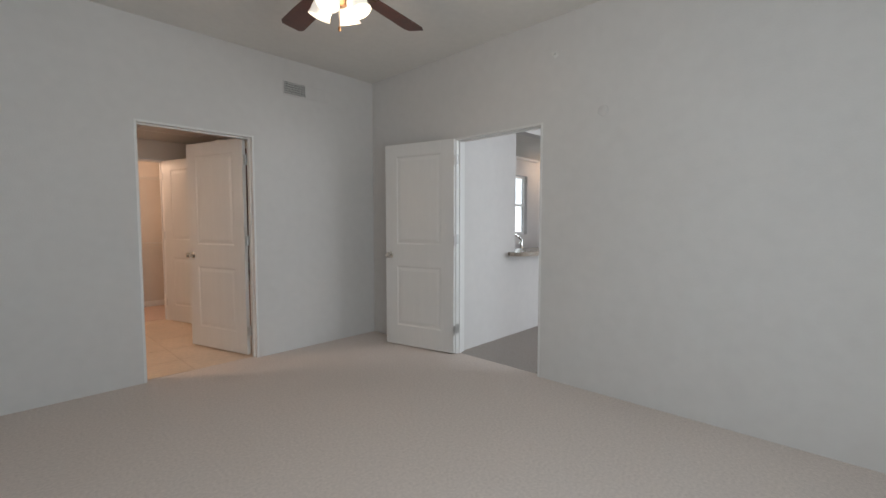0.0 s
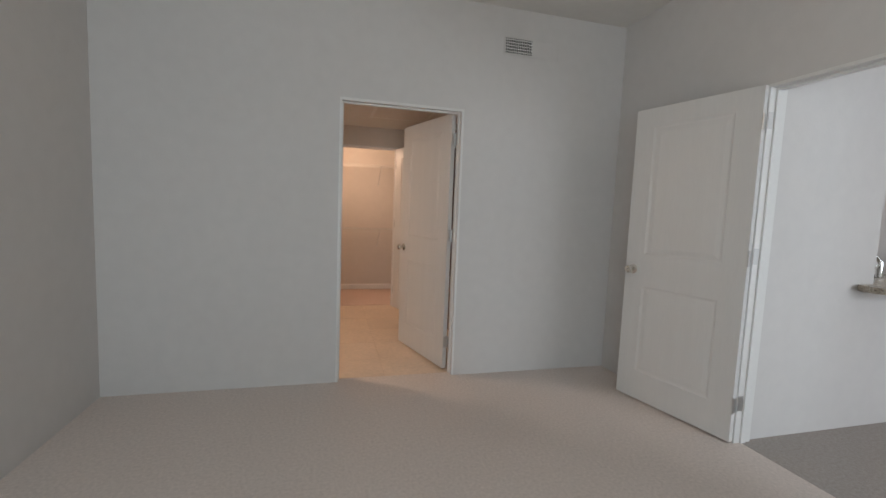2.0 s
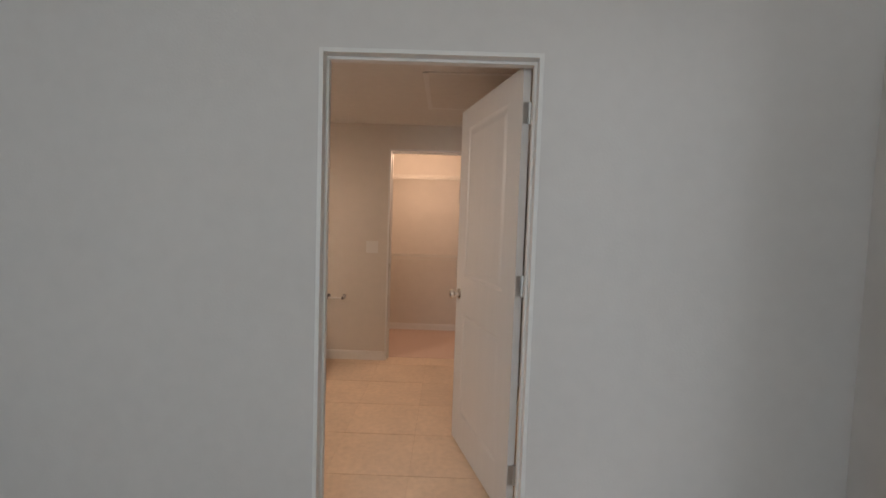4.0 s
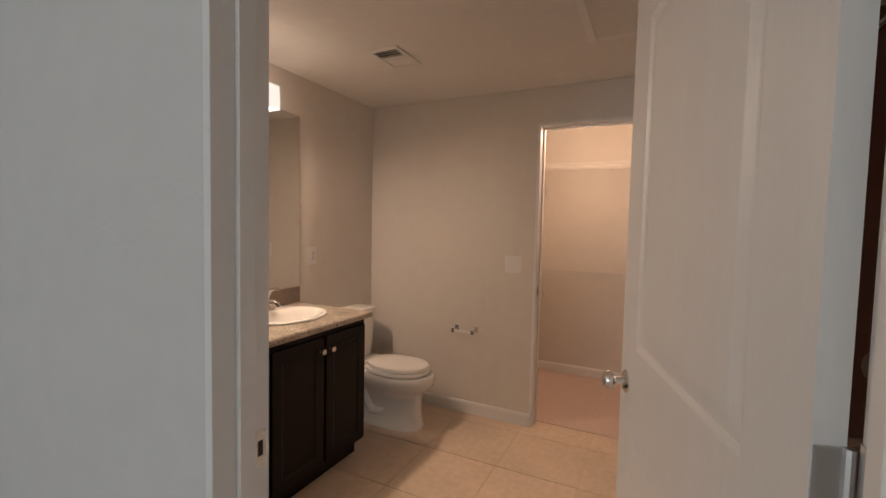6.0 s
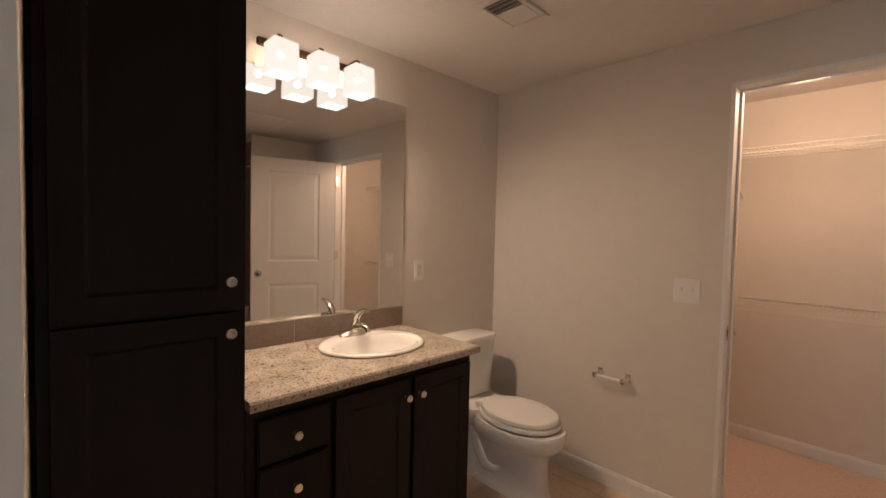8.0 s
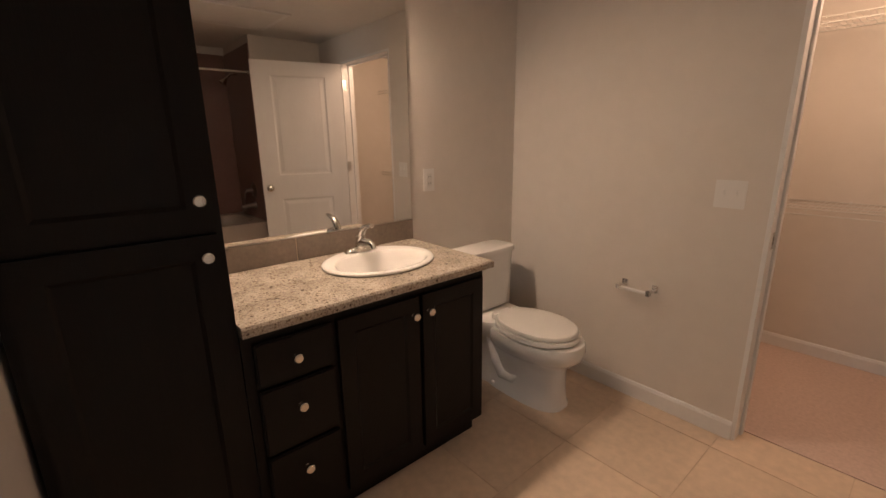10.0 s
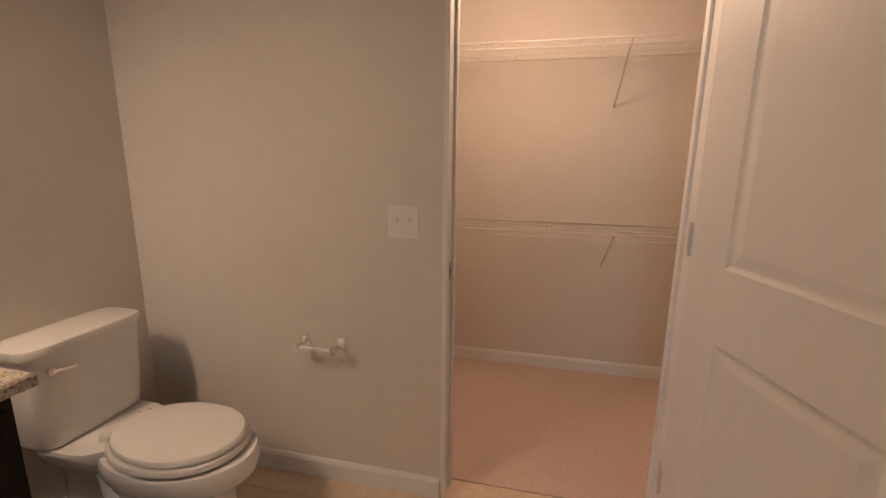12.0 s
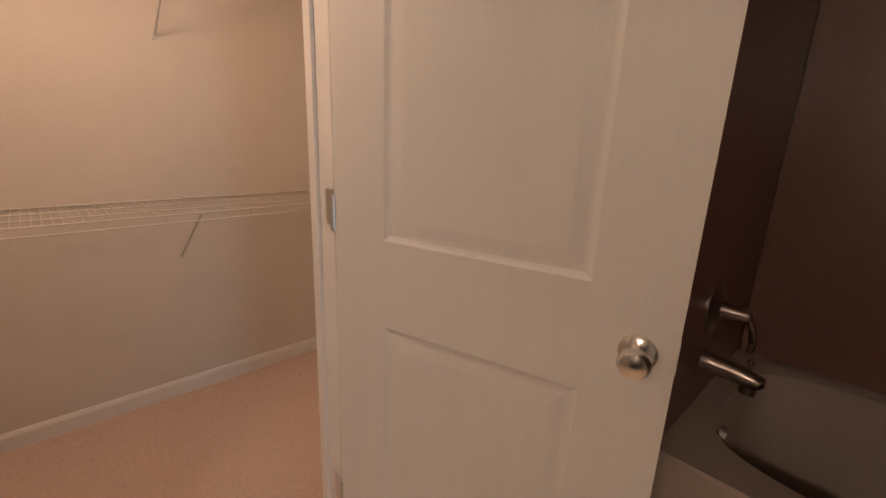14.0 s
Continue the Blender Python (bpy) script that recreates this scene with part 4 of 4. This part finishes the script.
spr = thing("sidewall_sprinkler", pose(W_X1, -2.278, 2.54), "small white sidewall sprinkler high on the bedroom wall", "sprinkler")
bm = bmesh.new()
lathe(bm, [(0, 0.001), (0.026, 0.001), (0.024, 0.006), (0.010, 0.010), (0.008, 0.03), (0.013, 0.032), (0, 0.034)], Matrix.Translation((W_X1, -2.278, 2.54)) @ Matrix.Rotation(radians(-90), 4, "Y"), 18)
wpart(spr, "head", bm, M_PLASTIC, smooth=True)

cov = thing("wall_cover_plate", pose(W_X1, -2.662, 2.053), "small round white cover plate on the bedroom wall", "cover plate")
bm = bmesh.new()
lathe(bm, [(0, 0.001), (0.038, 0.001), (0.038, 0.004), (0.034, 0.006), (0, 0.007)], Matrix.Translation((W_X1, -2.662, 2.053)) @ Matrix.Rotation(radians(-90), 4, "Y"), 24)
wpart(cov, "plate", bm, M_WALL, smooth=True)

# ---- kitchen seen through the bedroom doorway ----
bar = thing("bar_counter", pose(4.3, -1.2, 0.897), "pale granite bar counter with a rounded corner on a half wall", "countertop")
bm = bmesh.new()
pts = [(3.267, -0.98), (3.267, -1.252), (3.13, -1.252), (3.10, -1.30)] + [(3.30 - 0.20 * math.cos(t), -1.33 - 0.16 * math.sin(t)) for t in [radians(10 * k) for k in range(1, 10)]] + [(7.28, -1.49), (7.28, -0.98)]
loft(bm, [[(x, y, z) for x, y in pts] for z in (0.897, 0.935)])
wpart(bar, "slab", bm, M_GRANITE)
kc = thing("kitchen_base_cabinet", pose(4.6, -0.85, 0), "pale kitchen base cabinet with a sink behind the bar", "cabinet")
wpart(kc, "body", boxes((3.3, -1.128, 0.0, 5.6, -0.60, 0.85)), M_KCAB)
kt = thing("kitchen_countertop", pose(4.6, -0.85, 0.851), "granite kitchen worktop behind the bar", "countertop")
wpart(kt, "slab", boxes((3.3, -0.975, 0.852, 5.62, -0.575, 0.892), bevel=0.004), M_GRANITE)
kf = thing("kitchen_faucet", pose(3.93, -0.90, 0.892), "dark chrome kitchen faucet with a low arched spout", "faucet")
bm = bmesh.new()
lathe(bm, [(0.03, 0), (0.026, 0.01), (0.02, 0.02), (0.019, 0.13), (0.015, 0.15), (0, 0.155)], Matrix.Translation((3.93, -0.90, 0.892)), 18)
wpart(kf, "body", bm, M_CHROME, smooth=True)
bm = bmesh.new()
bend(bm, [(3.93, -0.90, 1.03, 0.013), (3.88, -0.885, 1.09, 0.013), (3.81, -0.86, 1.115, 0.012), (3.75, -0.84, 1.10, 0.012), (3.72, -0.83, 1.06, 0.012)])
bend(bm, [(3.93, -0.90, 1.035, 0.009), (3.86, -0.92, 1.0, 0.006), (3.80, -0.93, 0.98, 0.005)])
wpart(kf, "spout", bm, M_CHROME, smooth=True)
dome = thing("dome_light", pose(6.42, -0.12, 2.42), "frosted dome ceiling light with a bronze ring in the kitchen", "ceiling lamp")
bm = bmesh.new()
lathe(bm, [(0, 0), (0.165, 0), (0.17, -0.02), (0.155, -0.035)], Matrix.Translation((6.42, -0.12, 2.419)) @ Matrix.Scale(0.72, 4), 32)
wpart(dome, "ring", bm, M_BRONZE, smooth=True)
bm = bmesh.new()
lathe(bm, [(0.15, -0.03), (0.14, -0.06), (0.10, -0.09), (0.05, -0.105), (0, -0.11)], Matrix.Translation((6.42, -0.12, 2.419)) @ Matrix.Scale(0.72, 4), 32)
wpart(dome, "glass", bm, M_FANGLASS, smooth=True)


def window(name, axis, a, out, b0, b1, z0, z1, thick):
    """A sash window in a wall whose room face is at a; out: the way to the open."""
    root = tagged(new(name), kind="structure")

    def bx(nm, p0, p1, q0, q1, d0, d1, mat):
        r0, r1 = sorted((a + out * d0, a + out * d1))
        bm = boxes((p0, r0, q0, p1, r1, q1)) if axis == "x" else boxes((r0, p0, q0, r1, p1, q1))
        return part(nm, bm, mat, root)

    w, zm = 0.045, (z0 + z1) / 2
    for nm, p in (("frame", (b0, b0 + w, z0, z1)), ("frame", (b1 - w, b1, z0, z1)), ("frame", (b0 + w, b1 - w, z0, z0 + w)), ("frame", (b0 + w, b1 - w, z1 - w, z1)), ("meeting_rail", (b0 + w, b1 - w, zm - 0.02, zm + 0.02))):
        bx("window_" + nm, *p, 0.06, 0.10, M_TRIM)
    for q0, q1 in ((z0 + w, zm - 0.02), (zm + 0.02, z1 - w)):
        bx("pane", b0 + w, b1 - w, q0, q1, 0.078, 0.083, M_GLASS).visible_shadow = False
    return root


window("window_1", "x", BED_S, -1, -1.25, 0.35, 0.65, 2.2, T)
window("window_2", "x", LIV_S, -1, 3.6, 6.2, 0.65, 2.35, T)
window("window_3", "x", KIT_N, 1, 4.6, 6.0, 1.05, 2.1, T)
kd = thing("door_4", pose(6.38, KIT_N + 0.02, 0), "white arched two-panel door in the kitchen wall, closed", "door")
bm = panelled(0.81, 2.02, 0.035, [(0.11, 0.20, 0.70, 0.81), (0.11, 1.03, 0.70, 1.90)], 1, DOOR_STEPS)
bmesh.ops.translate(bm, vec=(6.405, KIT_N + 0.02, 0.01), verts=bm.verts)
wpart(kd, "panel", bm, M_DOOR)
bm = bmesh.new()
lathe(bm, [(0, 0), (0.033, 0), (0.026, 0.009), (0.0105, 0.012), (0.0105, 0.030), (0.026, 0.043), (0.022, 0.062), (0, 0.0665)], Matrix.Translation((7.15, KIT_N + 0.02, 0.93)) @ Matrix.Rotation(radians(90), 4, "X"), 20)
wpart(kd, "door_knob", bm, M_NICKEL, smooth=True)
jamb("door_frame", "x", KIT_N - 0.003, KIT_N + T + 0.003, 6.38 + J, 7.24 - J, 2.05 - J, KIT_N + 0.057)
tagged(part("crown_moulding", boxes((2.37, KIT_N - 0.05, 2.375, 6.3, KIT_N - 0.001, 2.419), bevel=0.006), M_TRIM), kind="structure")
M_SKY = glowing("pale_sky", (0.82, 0.92, 1.0), 1.6)
slab("backdrop", 3.6, 2.6, 9.6, 2.62, -0.3, 4.2, M_SKY)
slab("ground", -60, -80, 60, 80, -0.45, -0.35, M_GROUND)

# ---- floor tiles ----
TW, GAP = 0.45, 0.003
shared = {}
floor_tiles = tagged(new("floor"), kind="structure")
for i in range(-3, 5):
    for k in range(-4, 3):
        x0, y0 = -0.525 + i * TW + GAP / 2, 1.81 + k * TW + GAP / 2
        x1, y1 = min(x0 + TW - GAP, TUB_X0), min(y0 + TW - GAP, 2.490)
        x0, y0 = max(x0, BA_X0 + 0.001), max(y0, 0.066)
        if x1 - x0 < 0.02 or y1 - y0 < 0.02:
            continue
        key = (round(x1 - x0, 4), round(y1 - y0, 4))
        if key not in shared:
            b = boxes((0, 0, -0.010, x1 - x0, y1 - y0, 0.0), bevel=0.0008)
            me = bpy.data.meshes.new("tile")
            b.to_mesh(me)
            b.free()
            me.materials.append(M_TILE)
            shared[key] = me
        t = new("tile", shared[key])
        t.location = (x0, y0, 0.0005 * random.random())
        t.parent = floor_tiles
